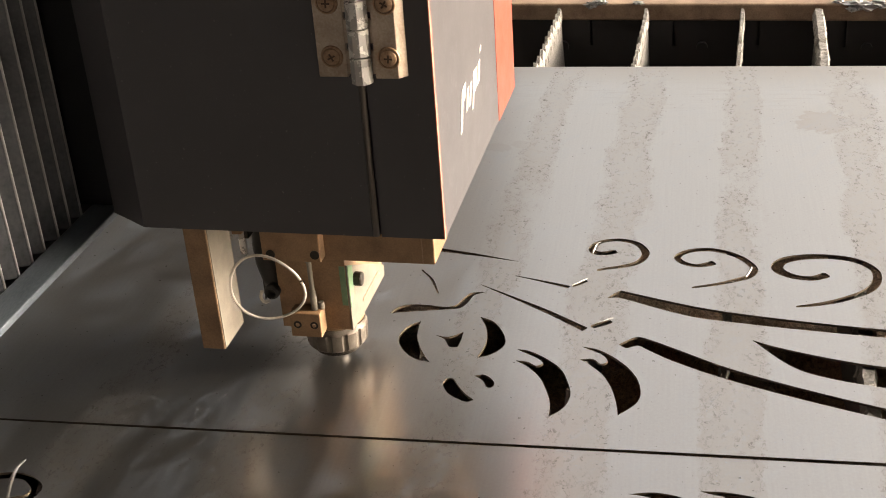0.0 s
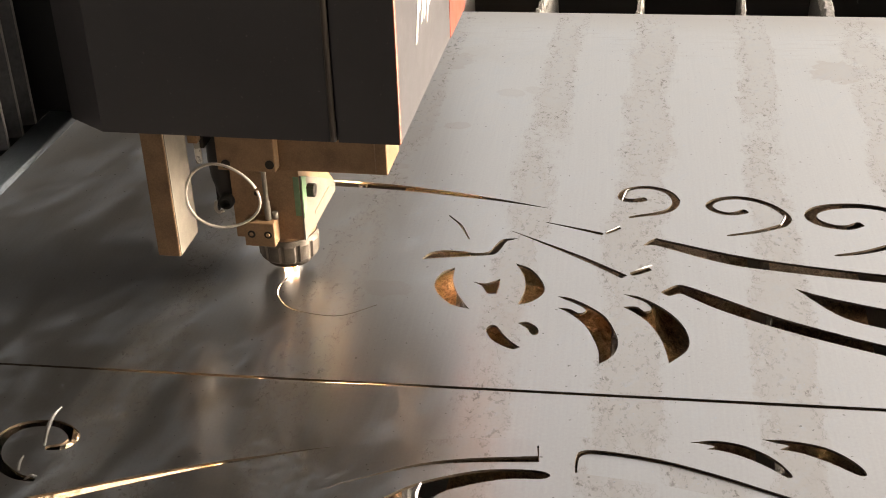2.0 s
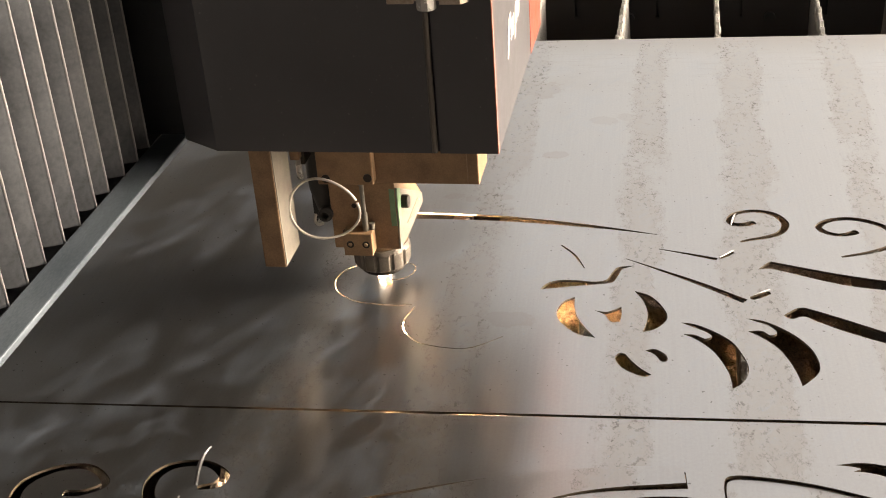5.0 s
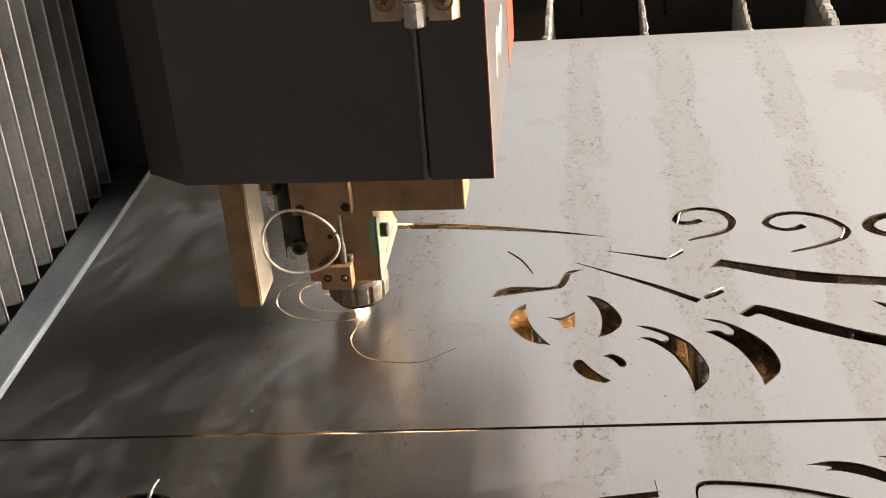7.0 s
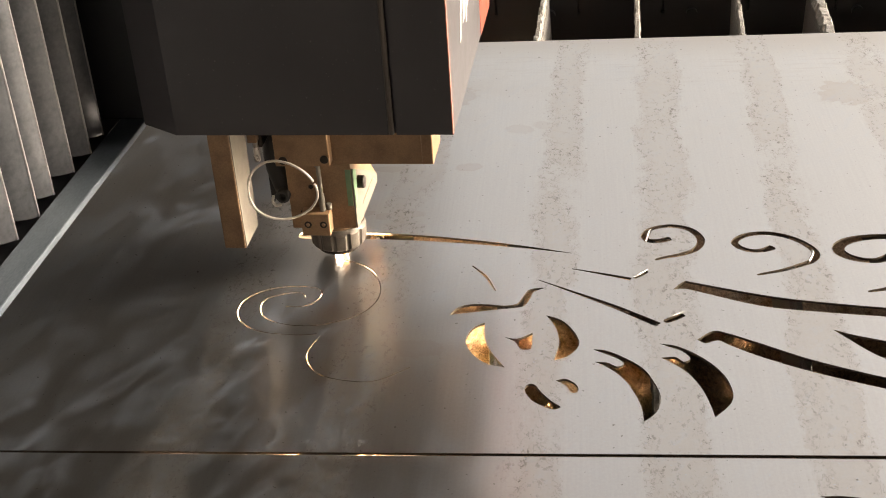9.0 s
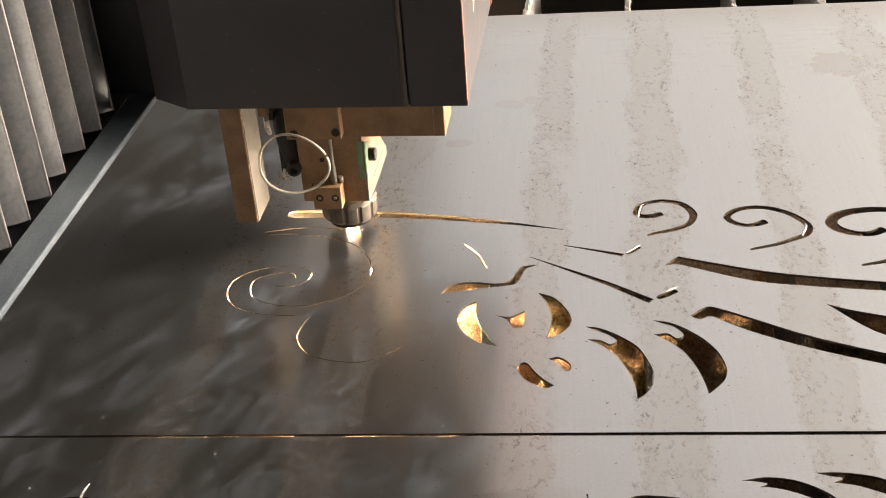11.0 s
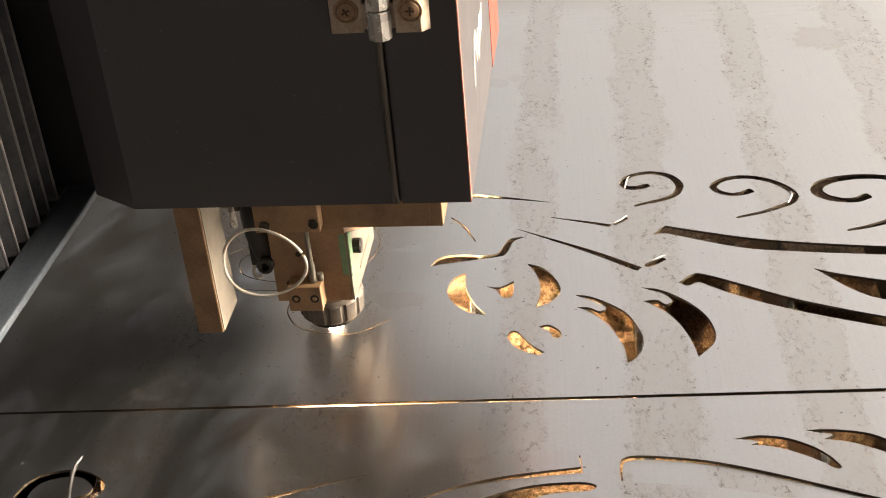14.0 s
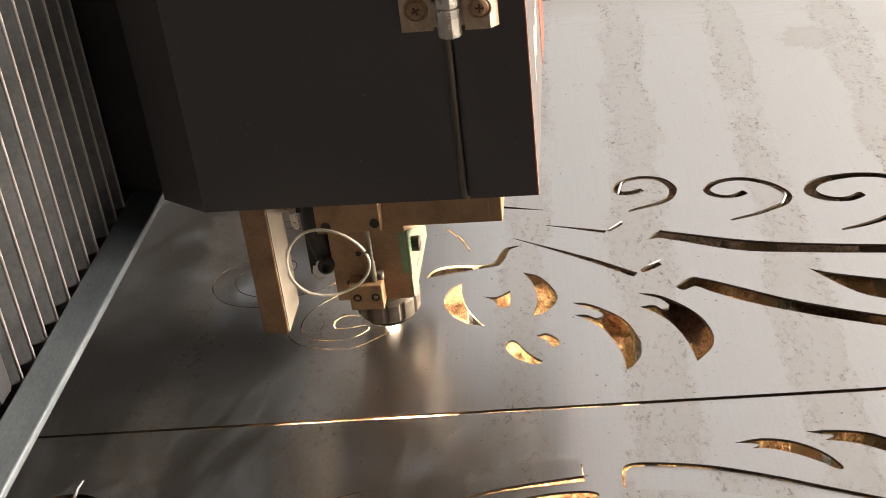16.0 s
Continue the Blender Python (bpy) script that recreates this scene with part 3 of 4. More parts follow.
SLIVER = "pale curled sliver of slag on the sheet"
sliver([(-0.397, -0.222, -0.002), (-0.396, -0.214, 0.007), (-0.394, -0.206, 0.013), (-0.391, -0.199, 0.015)], 0.0016, SLIVER)
sliver([(-0.404, -0.247, -0.002), (-0.403, -0.243, 0.004), (-0.401, -0.240, 0.007)], 0.0014, SLIVER)
sliver([(-0.396, -0.253, -0.001), (-0.392, -0.252, 0.002), (-0.389, -0.251, 0.001)], 0.0014, SLIVER)
sliver([(-0.030, 0.147, -0.001), (-0.028, 0.154, 0.002), (-0.026, 0.161, 0.002), (-0.024, 0.166, 0.0)], 0.0009, SLIVER)
sliver([(-0.043, 0.087, 0.0005), (-0.037, 0.092, 0.001), (-0.031, 0.0985, 0.001)], 0.0008, SLIVER)
sliver([(-0.020, 0.0275, 0.0005), (-0.014, 0.031, 0.001), (-0.0065, 0.0365, 0.001)], 0.0009, SLIVER)
sliver([(0.099, 0.112, -0.001), (0.103, 0.120, 0.0015), (0.104, 0.128, 0.0005)], 0.0011, SLIVER)
sliver([(-0.150, -0.254, -0.004), (-0.151, -0.246, 0.001), (-0.149, -0.237, 0.002)], 0.002, SLIVER)

# ---- the cutting table: frame, slats, tray ----
TURN = pose(0, 0, 0, 0, 0, -SKEW)


def slat_mesh(wide=0.0, low=-0.10):
    """A toothed slat, its top edge burnt ragged and crusted with slag; origin on its top line."""
    bm = bmesh.new()
    rnd = random.Random(4)
    rows, step = [], 0.0026
    count = int((0.855 + 0.95) / step)
    for i in range(count + 1):
        y = -0.95 + i * step
        tooth = -0.010 * abs(((y / 0.024) % 1) - 0.5) * 2
        top = tooth * (0.5 if wide else 1.0) + 0.004 * min(0.0, noise.noise((y * 210, 1, 0))) - 0.003 * abs(noise.noise((y * 90, 3, 0)))
        left, right = (0.0020 + 0.0032 * abs(noise.noise((y * 260, 9 * k, 2))) + rnd.uniform(0, 0.0012) + wide * (0.8 + 0.4 * rnd.random()) for k in (1, 2))
        bend = 0.0015 * math.sin(y * 9)
        rows.append([bm.verts.new((bend + x, y, z)) for x, z in
                     ((-0.0015, low), (-0.0015, top - 0.020 - rnd.uniform(0, 0.006)), (-left, top - 0.010), (-left * 0.6, top), (right * 0.6, top - rnd.uniform(0, 0.0015)), (right, top - 0.011), (0.0015, top - 0.018 - rnd.uniform(0, 0.006)), (0.0015, low))])
    for a, b in zip(rows, rows[1:]):
        for k in range(8):
            bm.faces.new((a[k], b[k], b[(k + 1) % 8], a[(k + 1) % 8]))
    bm.faces.new(rows[0])
    bm.faces.new(rows[-1][::-1])
    bmesh.ops.recalc_face_normals(bm, faces=bm.faces)
    return bm


first = tagged(link_mesh("support_slat", slat_mesh(), SLATMAT), "scorched toothed steel slat crusted with slag under the sheet", "slat", "slats of the cutting table")
spots = [-0.268, -0.152, -0.031, 0.0795, 0.1830] + [0.1830 + 0.112 * k for k in range(1, 13)] + [-0.266 - 0.112 * k for k in range(1, 9)]
askew = [0.3, 0.5, 0.7, -0.4, 0.0] + [((k * 53) % 9 - 4) * 0.1 for k in range(20)]
lean = [0.5, 2.8, 2.4, 0.0, -2.0] + [((k * 37) % 7) - 3 for k in range(20)]
for i, x in enumerate(spots):
    m = TURN @ pose(x, 0, -THICK - 0.0003, 0, -lean[i], askew[i])
    if i == 0:
        first.matrix_basis = m
    else:
        slat = copy_thing(first, m)
        # slats beyond x = -0.3 are deepened out of sight to block the spark's light
        if i == 4 or x < -0.3:
            wide = slat_mesh(0.0042) if i == 4 else slat_mesh(0.0, -0.27)
            slat.data = first.data.copy()
            wide.to_mesh(slat.data)
            wide.free()

table = tagged(new("cutting_table"), "rusty steel cutting table frame with a black end plate", "table")
table.matrix_basis = TURN
bm = block(-1.2, 1.65, 0.862, 0.895, -0.024, 0.0, 0.003)
part("end_beam", bm, RUST, table, "rusty brown end beam")
part("end_beam", block(-1.2, 1.65, -1.0, -0.965, -0.12, -0.004, 0.003), RUST, table)
part("side_beam", block(-1.24, -1.2, -1.0, 0.895, -0.12, -0.004, 0.003), RUST, table)
part("side_beam", block(1.65, 1.69, -1.0, 0.895, -0.12, -0.004, 0.003), RUST, table)
# end plate with a slot for every slat
plate_outline = [(-1.2, -0.30), (1.65, -0.30), (1.65, -0.026)]
slots = [x for k in range(12, -16, -1) for x in [-0.116 + 0.1125 * k] if -1.15 < x < 1.6]
for x in slots:
    plate_outline += [(x + 0.0018, -0.026), (x + 0.0018, -0.062), (x - 0.0018, -0.062), (x - 0.0018, -0.026)]
plate_outline.append((-1.2, -0.026))
part("end_plate", prism(plate_outline, 0.870, 0.876, "y"), PLATE, table, "black plate with narrow slots")
part("backing", block(-1.2, 1.65, 0.884, 0.890, -0.30, -0.026), BLACK, table)
for x in (-0.155, 0.035, 0.25, -0.36):
    part("bolt", lathe([(0.0075, 0.862), (0.0075, 0.870)], 12, (x, 0, -0.062), "y", False), BLACK, table)
for x in (-1.19, 1.64):
    for y in (-0.98, 0.87):
        part("leg", block(x - 0.03, x + 0.03, y - 0.02, y + 0.02, GROUND, -0.121, 0.003), BLACK, table)


def shade_drop(x, y):
    """How far the slag lies below its heap, sunk to darken cut-outs: shallow under the cutting place, bare floor under
    the front blades.
    """
    shallow = min(1, max(0, (-0.34 - x) / 0.08, (y - 0.24) / 0.10))
    bare = min(1, max(0, min((-0.005 - y) / 0.05, (x + 0.17) / 0.04)))
    return max(0.14 * shallow, 0.20 * bare)


def tray_mesh():
    """A tray heaped unevenly with slag under the slats."""
    bm = bmesh.new()
    nx, ny = 300, 200
    grid = [[bm.verts.new((-1.19 + 2.83 * i / nx, -0.96 + 1.82 * j / ny,
                           -0.135 + 0.022 * noise.noise((i * 0.18, j * 0.18, 0)) + 0.020 * noise.noise((i * 0.75, j * 0.75, 5)) - shade_drop(-1.19 + 2.83 * i / nx, -0.96 + 1.82 * j / ny))) for j in range(ny + 1)] for i in range(nx + 1)]
    for i in range(nx):
        for j in range(ny):
            bm.faces.new((grid[i][j], grid[i + 1][j], grid[i + 1][j + 1], grid[i][j + 1])).smooth = True
    return bm


part("slag_tray", tray_mesh(), PAN, table, "tray heaped with rusty slag")
part("tray_floor", block(-1.2, 1.65, -0.96, 0.862, -0.32, -0.31), BLACK, table)


def slag_lump(x, y, z, size, seed):
    bm = bmesh.new()
    bmesh.ops.create_icosphere(bm, subdivisions=3, radius=1.0)
    for v in bm.verts:
        k = 0.75 + 0.55 * noise.noise(v.co * 2.2 + Vector((seed, 0, 0))) + 0.25 * noise.noise(v.co * 6 + Vector((0, seed, 0)))
        v.co = Vector((v.co.x * size * 1.7, v.co.y * size * 0.8, v.co.z * size * 0.55)) * k
    ob = tagged(link_mesh("slag_lump", bm, SLAG), "silvery lump of spattered slag on the rusty beam", "slag", "slag lumps")
    ob.matrix_basis = TURN @ pose(x, y, z)


for k, (x, y, z, size) in enumerate(((-0.116, 0.866, -0.003, 0.010), (-0.104, 0.864, 0.001, 0.008), (0.235, 0.866, -0.004, 0.016), (0.262, 0.868, -0.003, 0.013), (-0.052, 0.865, 0.0, 0.006), (0.21, 0.868, 0.0, 0.007))):
    slag_lump(x, y, z, size, 3.1 * k)

# ---- the gantry beside the head, with its bellows (origin below the nozzle's line) ----
gantry = tagged(new("gantry"), "black gantry beam with pleated bellows and a blue-grey ledge", "gantry")
part("beam", block(-0.64, -0.185, -1.15, 1.7, 0.162, 0.75, 0.006), BLACK, gantry)
# black plate put in so that the gap behind the ledge stays dark
part("gap_shade_plate", block(-0.186, -0.1402, -1.15, 1.7, 0.148, 0.154), BLACK, gantry)
part("ledge", block(-0.1400, -0.1185, -1.15, 1.7, 0.156, 0.161, 0.001), LEDGE, gantry, "scratched blue-grey steel ledge")
part("top_rail", block(-0.184, -0.13, -1.15, 1.7, 0.70, 0.74, 0.003), BLACK, gantry)
for y in (-1.13, 1.68):
    part("leg", block(-0.50, -0.32, y - 0.02, y + 0.02, GROUND, 0.163, 0.004), BLACK, gantry)
PLEATS = 11
FOLDS_END = -0.31
LEAF = 0.031


def leaf_mesh(ridge):
    """One rigid cloth leaf of a fold, from its root out along x, slightly bowed; origin at its root."""
    bm = bmesh.new()
    n, levels = 6, 12
    for side, off in ((1, 0.0), (-1, -0.0007)):
        grid = []
        for j in range(levels + 1):
            z = 0.158 + (0.70 - 0.158) * j / levels
            row = []
            for k in range(n + 1):
                u = k / n
                wave = 0.0011 * math.sin(math.pi * u) * noise.noise((u * 2, z * 26, 3.0 if ridge else 8.0))
                row.append(bm.verts.new((LEAF * u, off + 0.0038 * math.sin(math.pi * u) * (-1 if ridge else 1) + wave, z + (0.004 * (1 - u) if j == 0 else 0.0))))
            grid.append(row)
        for j in range(levels):
            for k in range(n):
                f = bm.faces.new((grid[j][k], grid[j][k + 1], grid[j + 1][k + 1], grid[j + 1][k])[::side])
                f.smooth = True
    if ridge:
        other = tube([(LEAF, 0, 0.158), (LEAF, 0, 0.70)], 0.0010, 8)
        for f in other.faces:
            f.material_index = 1
        me = bpy.data.meshes.new("piece")
        other.to_mesh(me)
        other.free()
        bm.from_mesh(me)
        bpy.data.meshes.remove(me)
    return bm


def leaf(mesh_of):
    ob = new("bellows_leaf", mesh_of)
    ob.parent = gantry
    ob["label"] = "grey coated bellows fold"
    return ob


near_leaf = part("bellows_leaf", leaf_mesh(True), FABRIC, gantry, "grey coated bellows fold")
near_leaf.data.materials.append(RIDGE)
far_leaf = part("bellows_leaf", leaf_mesh(False), FABRIC, gantry, "grey coated bellows fold")
leaves = [(near_leaf, far_leaf)] + [(leaf(near_leaf.data), leaf(far_leaf.data)) for _ in range(PLEATS - 1)]
share = [1.12, 0.86, 1.0, 1.12, 0.84, 1.06, 0.94, 1.14, 0.92, 1.05, 0.95]  # uneven folds
part("bellows_end", block(-0.183, -0.142, FOLDS_END - 0.016, FOLDS_END - 0.001, 0.161, 0.70, 0.002), BLACK, gantry)

# ---- the cutting head (origin on the sheet under the nozzle, machine axes) ----
head = tagged(new("laser_cutting_head"), "laser cutting head, black and orange housing over tan blocks", "laser head")
TOP = 0.62
shell = [(-0.080, -0.113), (0.0757, -0.113), (0.0757, -0.1095), (0.0795, -0.1095), (0.0795, -0.113), (0.1195, -0.113), (0.1195, 0.079), (-0.110, 0.079), (-0.110, -0.094)]
bm = prism(shell, 0.1680, TOP, "z")
part("housing", bm, HOUSING, head, "black powder-coated housing, orange worn edge")
part("rear_cover", block(-0.110, 0.1178, 0.0792, 0.150, 0.1675, TOP, 0.002), BLACK, head, "black rear cover")
part("side_panel", block(0.1179, 0.1200, 0.0792, 0.1505, 0.1672, TOP, 0.0006), ORANGE, head, "orange painted side panel")
part("saddle", block(-0.183, -0.1103, -0.072, 0.150, 0.1615, TOP, 0.002), BLACK, head, "black saddle on the gantry")

part("door_edge", tube([(0.0758, -0.1122, 0.1685), (0.0758, -0.1122, TOP - 0.001)], 0.0021, 12), EDGE, head, "rolled door edge with its highlight put into the colour")
# maker's mark: plain slanted strokes
for a, z0, z1, w in ((-0.052, 0.212, 0.238, 0.0055), (-0.042, 0.229, 0.239, 0.009), (-0.032, 0.219, 0.233, 0.0055), (-0.022, 0.219, 0.233, 0.005), (-0.013, 0.213, 0.237, 0.0045),
                     (-0.003, 0.222, 0.236, 0.0055), (0.007, 0.223, 0.237, 0.008), (0.020, 0.241, 0.245, 0.005)):
    part("mark_stroke", prism([(a, z0), (a + w, z0 + 0.001), (a + w + (z1 - z0) * 0.4, z1), (a + (z1 - z0) * 0.4, z1 - 0.001)], 0.1196, 0.1199, "x"), WHITE, head, "cream printed stroke")

# hinge
HX, HZ = 0.0782, 0.274
hinge = part("hinge", block(HX - 0.0262, HX - 0.0085, -0.1165, -0.1131, HZ, HZ + 0.078, 0.0006), STAINED, head, "rust-stained steel hinge")
part("leaf", prism([(HX + 0.0085, -0.1131), (HX + 0.0085, -0.1182), (HX + 0.0222, -0.1182), (HX + 0.0268, -0.1131)], HZ, HZ + 0.078, "z", 0.0004), STAINED, hinge)
for k in range(5):
    z = HZ - 0.003 + 0.0167 * k
    part("knuckle", lathe([(0.0058, z), (0.0066, z + 0.0006), (0.0066, z + 0.0155), (0.0058, z + 0.0161)], 10, (HX, -0.1172, 0), "z", False), STEEL, hinge, "bare steel knuckle")
    if k < 4:
        part("knuckle_web", block(HX - 0.0088, HX + 0.0088, -0.1160, -0.1135, HZ + 0.0185 * k + 0.002, HZ + 0.0185 * k + 0.016), STAINED, hinge)
for x in (HX - 0.0172, HX + 0.0172):
    for z in (HZ + 0.0125, HZ + 0.0445):
        y = -0.1165 if x < HX else -0.1182
        s = part("screw", lathe([(0.0068, y), (0.0064, y - 0.0007), (0.0056, y - 0.0009), (0.0052, y - 0.0004), (0.0046, y - 0.0012), (0.0026, y - 0.0019)], 28, (x, 0, z), "y", False), SCREW, hinge, "rusty cross-head screw")
        turn = radians(20 + 900 * (x + z))
        bm = block(-0.0024, 0.0024, y - 0.0021, y - 0.0018, -0.0005, 0.0005)
        add_block(bm, -0.0005, 0.0005, y - 0.0021, y - 0.00181, -0.0024, 0.0024)
        bmesh.ops.rotate(bm, verts=bm.verts, cent=(0, 0, 0), matrix=Matrix.Rotation(turn, 3, "Y"))
        bmesh.ops.translate(bm, verts=bm.verts, vec=(x, 0, z))
        part("cross_slot", bm, SOCKET, s)

# blocks under the housing
part("guard_plate", block(-0.0692, -0.0525, -0.083, -0.046, 0.0572, 0.1695, 0.0008), TAN, head, "tan guard plate")
# thin cream skin paints the sunlit look onto the guard plate's right side
part("guard_lit_side", block(-0.0524, -0.0519, -0.0822, -0.0468, 0.0580, 0.1670), CREAM, head, "guard plate's right side, coloured paler as sunlit")
part("upper_block", block(-0.0330, 0.0105, -0.040, 0.040, 0.1065, 0.1695, 0.0008), TAN, head)
part("cross_bar", block(0.0085, 0.0905, -0.030, 0.012, 0.1035, 0.1695, 0.0008), TAN, head, "tan cross bar")
part("joint_line", block(0.0815, 0.0822, -0.0304, -0.0299, 0.1045, 0.1690), SCREW, head)
part("lower_block", prism([(-0.0285, 0.0450), (-0.0285, 0.1030), (0.010, 0.1030), (0.0615, 0.0520), (0.0615, 0.0405), (0.003, 0.0420)], -0.0290, 0.0235, "x", 0.0006), TAN, head, "tan lens block")
part("rear_column", block(-0.030, 0.0235, 0.012, 0.060, 0.090, 0.1695, 0.001), TAN, head)
cheek = part("side_cheek", prism([(-0.0285, 0.0452), (-0.0285, 0.0990), (0.016, 0.0760), (0.0615, 0.0505), (0.0615, 0.0415), (0.003, 0.0422)], 0.0236, 0.0248, "x", 0.0003), CREAM, head, "pale side cheek")
part("groove", prism([(0.000, 0.0530), (0.002, 0.0545), (0.044, 0.0545), (0.050, 0.0500), (0.049, 0.0490), (0.044, 0.0525), (0.002, 0.0525)], 0.0248, 0.0251, "x"), SCREW, cheek)
part("green_tape", prism([(-0.0282, 0.0640), (-0.0282, 0.0985), (-0.0175, 0.0935), (-0.0195, 0.0690)], 0.0249, 0.0253, "x"), GREEN, cheek, "green tape")
part("clamp_knob", lathe([(0.0050, 0.0248), (0.0054, 0.0254), (0.0054, 0.0302), (0.0046, 0.0309)], 14, (0, -0.0135, 0.0800), "x", False), DARKHOLE, cheek, "dark clamp knob")
part("front_tape", block(0.0190, 0.0232, -0.0290, -0.0286, 0.066, 0.098), GREEN, head, "green tape")
for x, z in ((0.0065, 0.1128), (-0.0265, 0.1118)):
    part("screw_socket", lathe([(0.0034, -0.0408), (0.0034, -0.0400)], 16, (x, 0, z), "y", False), DARKHOLE, head)
for x, z in ((-0.010, 0.083), (-0.019, 0.060)):
    part("pin_hole", lathe([(0.0020, -0.0290), (0.0020, -0.0284)], 12, (x, 0, z), "y", False), DARKHOLE, head)
clamp = part("clamp_block", block(-0.0178, 0.0052, -0.0425, -0.0290, 0.0458, 0.0652, 0.0007), TAN, head, "tan clamp block")
for x in (-0.0123, 0.0003):
    s = part("clamp_screw", lathe([(0.0030, -0.0428), (0.0030, -0.0424)], 16, (x, 0, 0.0560), "y", False), DARKHOLE, clamp)
    part("screw_core", lathe([(0.0014, -0.0434), (0.0016, -0.0428)], 10, (x, 0, 0.0560), "y", False), SCREW, s)
part("sensor_rod", lathe([(0.0024, 0.0650), (0.0024, 0.0800), (0.0018, 0.0805), (0.0018, 0.1050), (0.0034, 0.1055), (0.0036, 0.1120), (0.0028, 0.1125)], 16, (-0.0005, -0.0355, 0), "z"), CREAM, head, "pale sensor rod")
part("stud", lathe([(0.0022, 0.0650), (0.0022, 0.0705)], 12, (0.0042, -0.0330, 0), "z"), CREAM, head)
loop = [(-0.0245 + 0.0275 * math.cos(a), -0.0590 - 0.003 * math.sin(a * 2), 0.0955 + 0.0252 * math.sin(a)) for a in [0.35 + 2 * math.pi * 0.985 * k / 44 for k in range(45)]]
part("wire_loop", tube(loop, 0.00102), WIRE, head, "thin grey looped wire")
part("hose", tube(glide([(-0.040, -0.004, 0.1690), (-0.041, -0.012, 0.130), (-0.0395, -0.018, 0.100), (-0.034, -0.020, 0.078)], 5), 0.0085), RUBBER, head, "black hose")
part("hose_fitting", lathe([(0.0030, -0.0290), (0.0032, -0.0340), (0.0052, -0.0340), (0.0058, -0.0325), (0.0058, -0.0220), (0.0050, -0.0180)], 20, (-0.0330, 0, 0.0760), "y"), RUBBER, head, "black hose fitting")
part("air_stub", tube(glide([(-0.0345, -0.0345, 0.0700), (-0.0385, -0.0350, 0.0690), (-0.0410, -0.0345, 0.0725), (-0.0405, -0.0320, 0.0770)], 5), 0.0012), WIRE, head, "pale bent air tube")
part("web_plate", prism([(-0.0520, 0.1675), (-0.0240, 0.1675), (-0.0240, 0.0720), (-0.0350, 0.0860), (-0.0520, 0.0500)], -0.002, 0.024, "y", 0.0006), RUBBER, head, "black web plate")
part("hose_bracket", block(-0.0530, -0.0330, -0.020, -0.006, 0.118, 0.150, 0.001), TAN, head)
part("connector", block(-0.0515, -0.0440, -0.0450, -0.0300, 0.1290, 0.1670, 0.0008), TAN, head)
part("connector_pin", lathe([(0.0022, 0.1100), (0.0026, 0.1105), (0.0026, 0.1285)], 12, (-0.0475, -0.0370, 0), "z"), STEEL, head)
part("valve", block(-0.0500, -0.0420, -0.038, -0.020, 0.122, 0.136, 0.001), DARKHOLE, head)

# knurled collar, ceramic ring and nozzle
STACK = (-0.001, 0.008, 0.0)
part("lens_ring", lathe([(0.0215, 0.0333), (0.0225, 0.0345), (0.0225, 0.0440), (0.0215, 0.0448)], 48, STACK), TAN, head)


def collar_mesh():
    bm = bmesh.new()
    n, notches = 96, 12
    rows = []
    for z, r0 in ((0.0128, 0.0200), (0.0140, 0.0220), (0.0158, 0.0233), (0.0285, 0.0240), (0.0300, 0.0234), (0.0332, 0.0226)):
        ring = []
        for k in range(n):
            a = 2 * math.pi * k / n
            r = r0 - (0.0013 if (k % (n // notches)) < 2 and 0.0150 < z < 0.0292 else 0.0)
            ring.append(bm.verts.new((STACK[0] + math.cos(a) * r, STACK[1] + math.sin(a) * r, z)))
        rows.append(ring)
    for a, b in zip(rows, rows[1:]):
        for k in range(n):
            bm.faces.new((a[k], a[(k + 1) % n], b[(k + 1) % n], b[k]))
    bm.faces.new(rows[0][::-1])
    bm.faces.new(rows[-1])
    return bm


part("collar", collar_mesh(), COLLAR, head, "notched steel collar")
part("ceramic_ring", lathe([(0.0125, 0.0062), (0.0180, 0.0090), (0.0195, 0.0127)], 48, STACK), DARKHOLE, head, "dark ceramic ring")
part("nozzle", lathe([(0.0022, 0.0018), (0.0052, 0.0030), (0.0085, 0.0062)], 32, STACK), STEEL, head, "small steel nozzle")

# ---- the cutting spark: a white-hot point above and a spray of sparks below the sheet ----
spark = tagged(new("cutting_spark"), "white-hot cutting point with an orange spray under the sheet", "spark")
bm = bmesh.new()
bmesh.ops.create_icosphere(bm, subdivisions=3, radius=0.0055)
for v in bm.verts:
    v.co *= 1.0 + 0.15 * noise.noise(v.co * 420)
    v.co.z *= 0.85
bmesh.ops.translate(bm, verts=bm.verts, vec=(0.001, -0.0035, 0.0012))
part("hot_point", bm, FIRE, spark, "white-hot point")
# flat orange disc added as the glow around the hot point
bm = bmesh.new()
bmesh.ops.create_icosphere(bm, subdivisions=3, radius=0.0050)
for v in bm.verts:
    v.co *= 1.0 + 0.5 * noise.noise(v.co * 330)
    v.co.z *= 0.12
bmesh.ops.translate(bm, verts=bm.verts, vec=(0.001, -0.0040, 0.0002))
part("glow_rim", bm, EMBER, spark, "orange disc that stands for the glow around the hot point")
rnd = random.Random(7)
bm = bmesh.new()
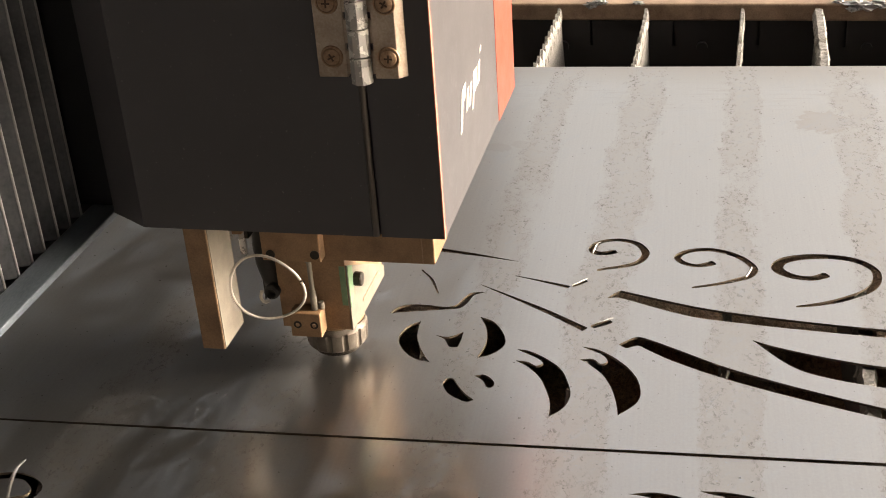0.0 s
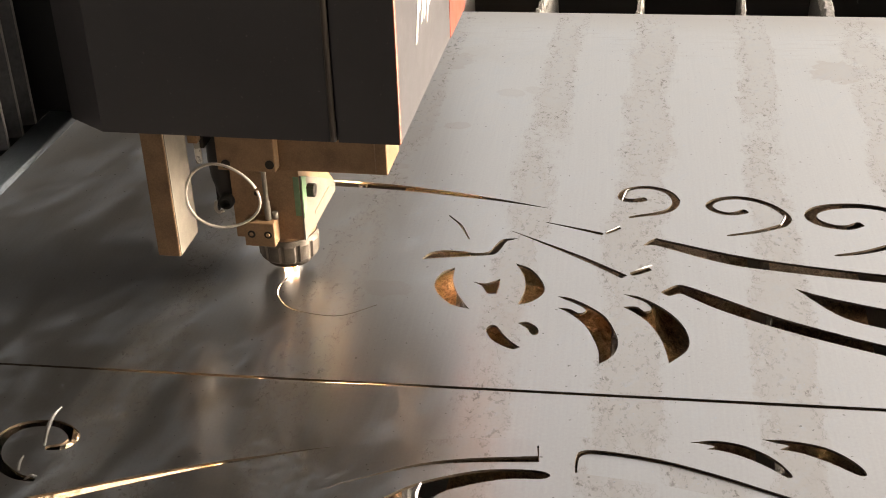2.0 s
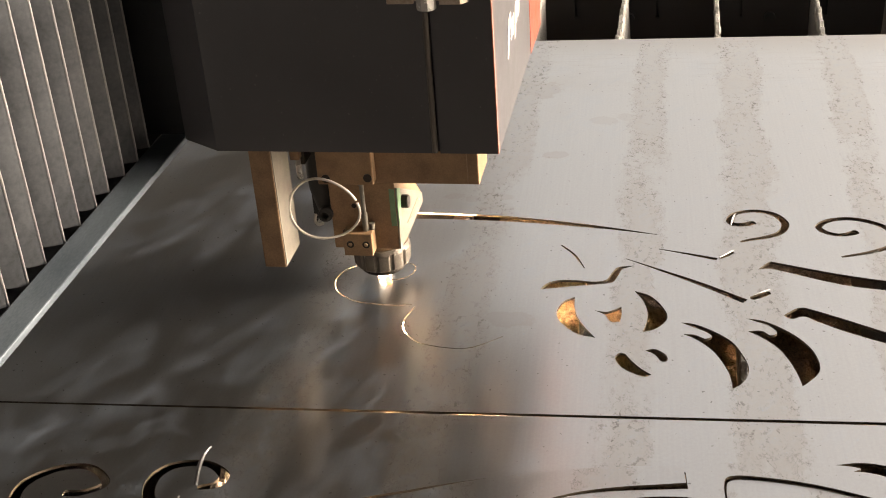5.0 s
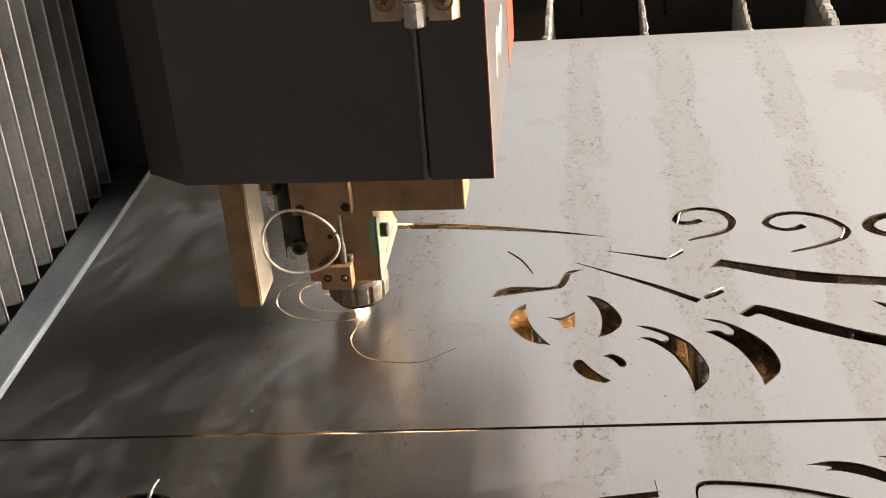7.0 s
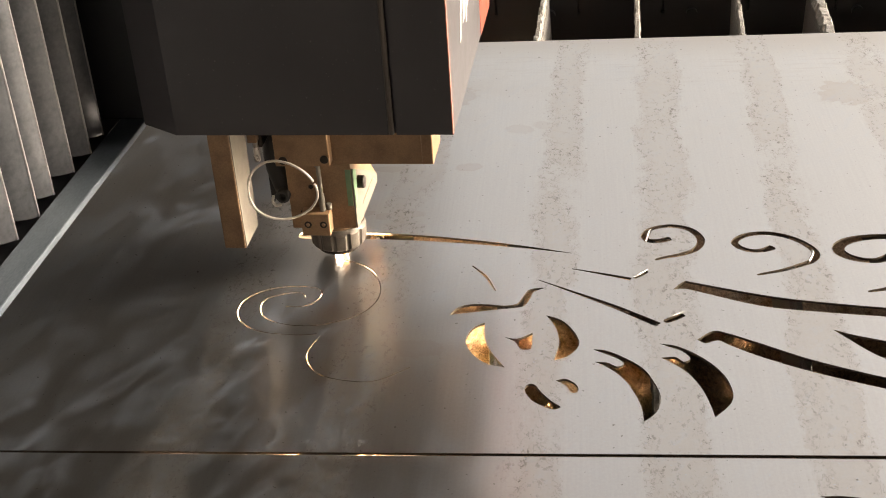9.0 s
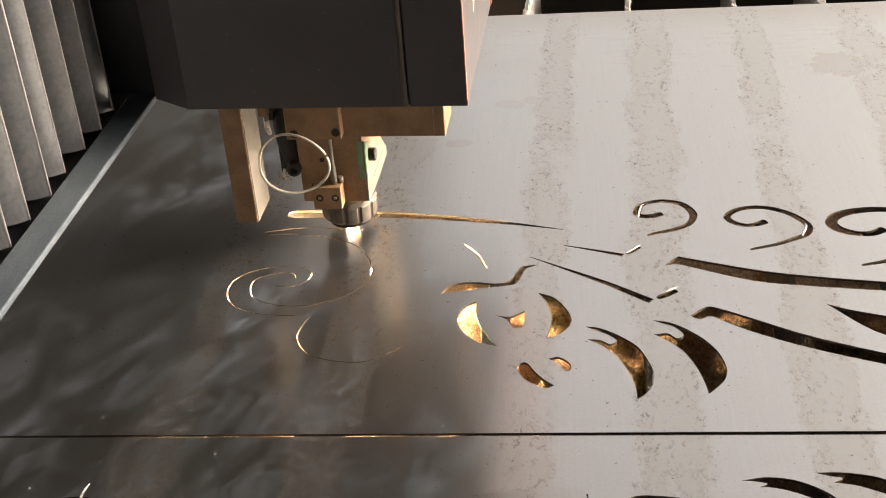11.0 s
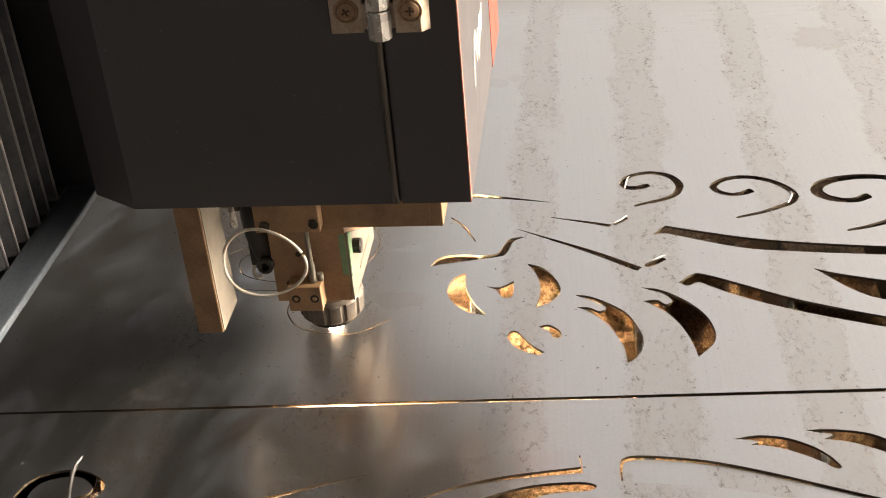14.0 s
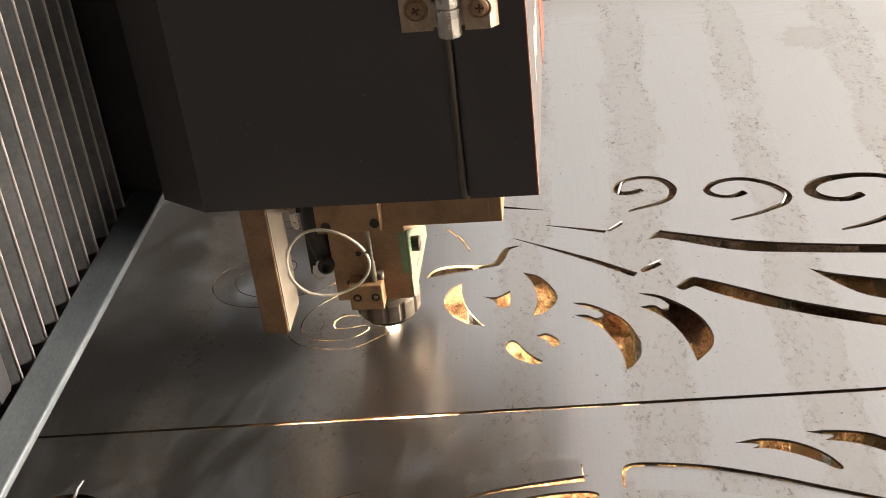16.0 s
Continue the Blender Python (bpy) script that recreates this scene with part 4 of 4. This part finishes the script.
for k in range(46):
    a, lean_out = rnd.uniform(0, 2 * math.pi), rnd.uniform(0.02, 0.34)
    length = rnd.uniform(0.05, 0.112)
    d = Vector((math.cos(a) * lean_out, math.sin(a) * lean_out, -1)).normalized()
    start = Vector((0, 0, -0.010)) + d * rnd.uniform(0, 0.02)
    q = d.to_track_quat("Z", "Y")
    r = rnd.uniform(0.0005, 0.0012)
    low = [bm.verts.new(start + q @ Vector((math.cos(2.094 * j) * r, math.sin(2.094 * j) * r, 0))) for j in range(3)]
    tip = bm.verts.new(start + d * length)
    for j in range(3):
        bm.faces.new((low[j], low[(j + 1) % 3], tip))
    bm.faces.new(low[::-1])
part("spark_spray", bm, SPRAY, spark, "orange spark spray")
part("spray_core", lathe([(0.0015, -0.009), (0.0035, -0.03), (0.0080, -0.07), (0.0150, -0.112)], 16), SPRAY, spark, "bright core of the spray")
bm = prism([(0.0, 0.0022), (0.006, 0.0034), (0.017, 0.0012), (0.006, 0.0008)], -0.0022, 0.0016, "y")
tail = part("spark_tail", bm, EMBER, spark, "orange spark tail")
tail.rotation_euler = (0, 0, radians(-62))

# ---- slivers of metal that the beam burns out of the kerf ----
slivers = []
for times, left, right in KERFS:
    for i in range(len(times) - 1):
        bm = prism([left[i], right[i], right[i + 1], left[i + 1]], -THICK, 0.0, "z")
        ob = part("kerf_sliver", bm, SHEET, back_sheet)
        slivers.append((ob, (times[i] + times[i + 1]) / 2))

# ---- what moves ----
# nozzle over the sheet: seconds, metres, and how far the hot point stands proud of the sheet
HEAD_ROWS = [
    (0.0, -0.2127, -0.0364, 0.0), (0.5, -0.2362, -0.0539, 0.001), (1.0, -0.2700, -0.0486, 0.001), (1.5, -0.2914, -0.0211, 0.004), (2.0, -0.2882, 0.0080, 0.002),
    (2.5, -0.3237, 0.0092, -0.001), (3.0, -0.3513, 0.0270, 0.0035), (3.5, -0.3539, 0.0620, 0.0015), (4.0, -0.3202, 0.0777, -0.004), (4.5, -0.2954, 0.0617, -0.0042),
    (5.0, -0.3180, 0.0480, 0.0), (5.35, -0.3060, 0.0600, 0.0), (5.7, -0.3230, 0.0670, 0.001), (6.2, -0.3400, 0.0480, 0.002), (6.6, -0.3260, 0.0270, 0.001),
    (7.0, -0.2875, 0.0184, -0.002), (7.5, -0.2559, 0.0384, 0.0015), (8.0, -0.2446, 0.0686, 0.004), (8.5, -0.2598, 0.1029, 0.0025), (9.0, -0.2871, 0.1229, 0.001),
    (9.5, -0.3180, 0.1290, 0.001), (9.9, -0.3400, 0.1285, 0.0), (10.3, -0.3380, 0.1340, 0.001), (10.7, -0.3010, 0.1385, 0.002), (11.1, -0.2620, 0.1270, 0.0),
    (11.5, -0.2378, 0.1029, -0.004), (12.0, -0.2284, 0.0699, -0.004), (12.5, -0.2392, 0.0347, -0.0045), (13.0, -0.2634, 0.0087, -0.0045), (13.5, -0.2766, -0.0228, -0.003),
    (14.0, -0.2515, -0.0483, -0.002), (14.5, -0.2249, -0.0318, 0.004), (15.0, -0.2496, -0.0318, -0.003), (15.5, -0.2344, -0.0138, -0.002), (16.0, -0.2091, -0.0318, -0.003),
]


def motions():
    ex = Vector((math.cos(radians(SKEW)), -math.sin(radians(SKEW)), 0))
    ey = Vector((math.sin(radians(SKEW)), math.cos(radians(SKEW)), 0))
    hot = ex * STACK[0] + ey * STACK[1]
    heads, beams, folds, sparks = [], [], [([], []) for _ in leaves], []
    for t, x, y, proud in HEAD_ROWS:
        p = Vector((x, y, 0))
        heads.append((t, pose(x, y, 0, 0, 0, -SKEW)))
        g = ex * p.dot(ex)
        beams.append((t, pose(g.x, g.y, 0, 0, 0, -SKEW)))
        far = p.dot(ey) - 0.072
        at, step = far, (far - FOLDS_END) / sum(share)
        for (near_rows, far_rows), w in zip(folds, share):
            half = step * w / 2
            turn = math.degrees(math.asin(half / LEAF))
            far_rows.append((t, pose(-0.1715, at, 0, 0, 0, -turn)))
            near_rows.append((t, pose(-0.1715, at - 2 * half, 0, 0, 0, turn)))
            at -= 2 * half
        if t == 0.0:
            x, y = x + hot.x, y + hot.y
            sparks += [(0.0, pose(x, y, 0.34)), (0.15, pose(x - 0.007, y - 0.005, 0.34)), (0.25, pose(x - 0.011, y - 0.008, 0.0))]
        else:
            sparks.append((t, pose(x + hot.x, y + hot.y, proud)))
    walk(head, heads)
    walk(gantry, beams)
    walk(spark, sparks)
    for pair, both in zip(leaves, folds):
        for ob, rows in zip(pair, both):
            walk(ob, rows)
    for ob, t in slivers:
        walk(ob, [(0.0, pose(0, 0, 0)), (t, pose(0, 0, 0)), (t + 0.12, pose(0, 0, -0.13)), (16.2, pose(0, 0, -0.13))])


motions()
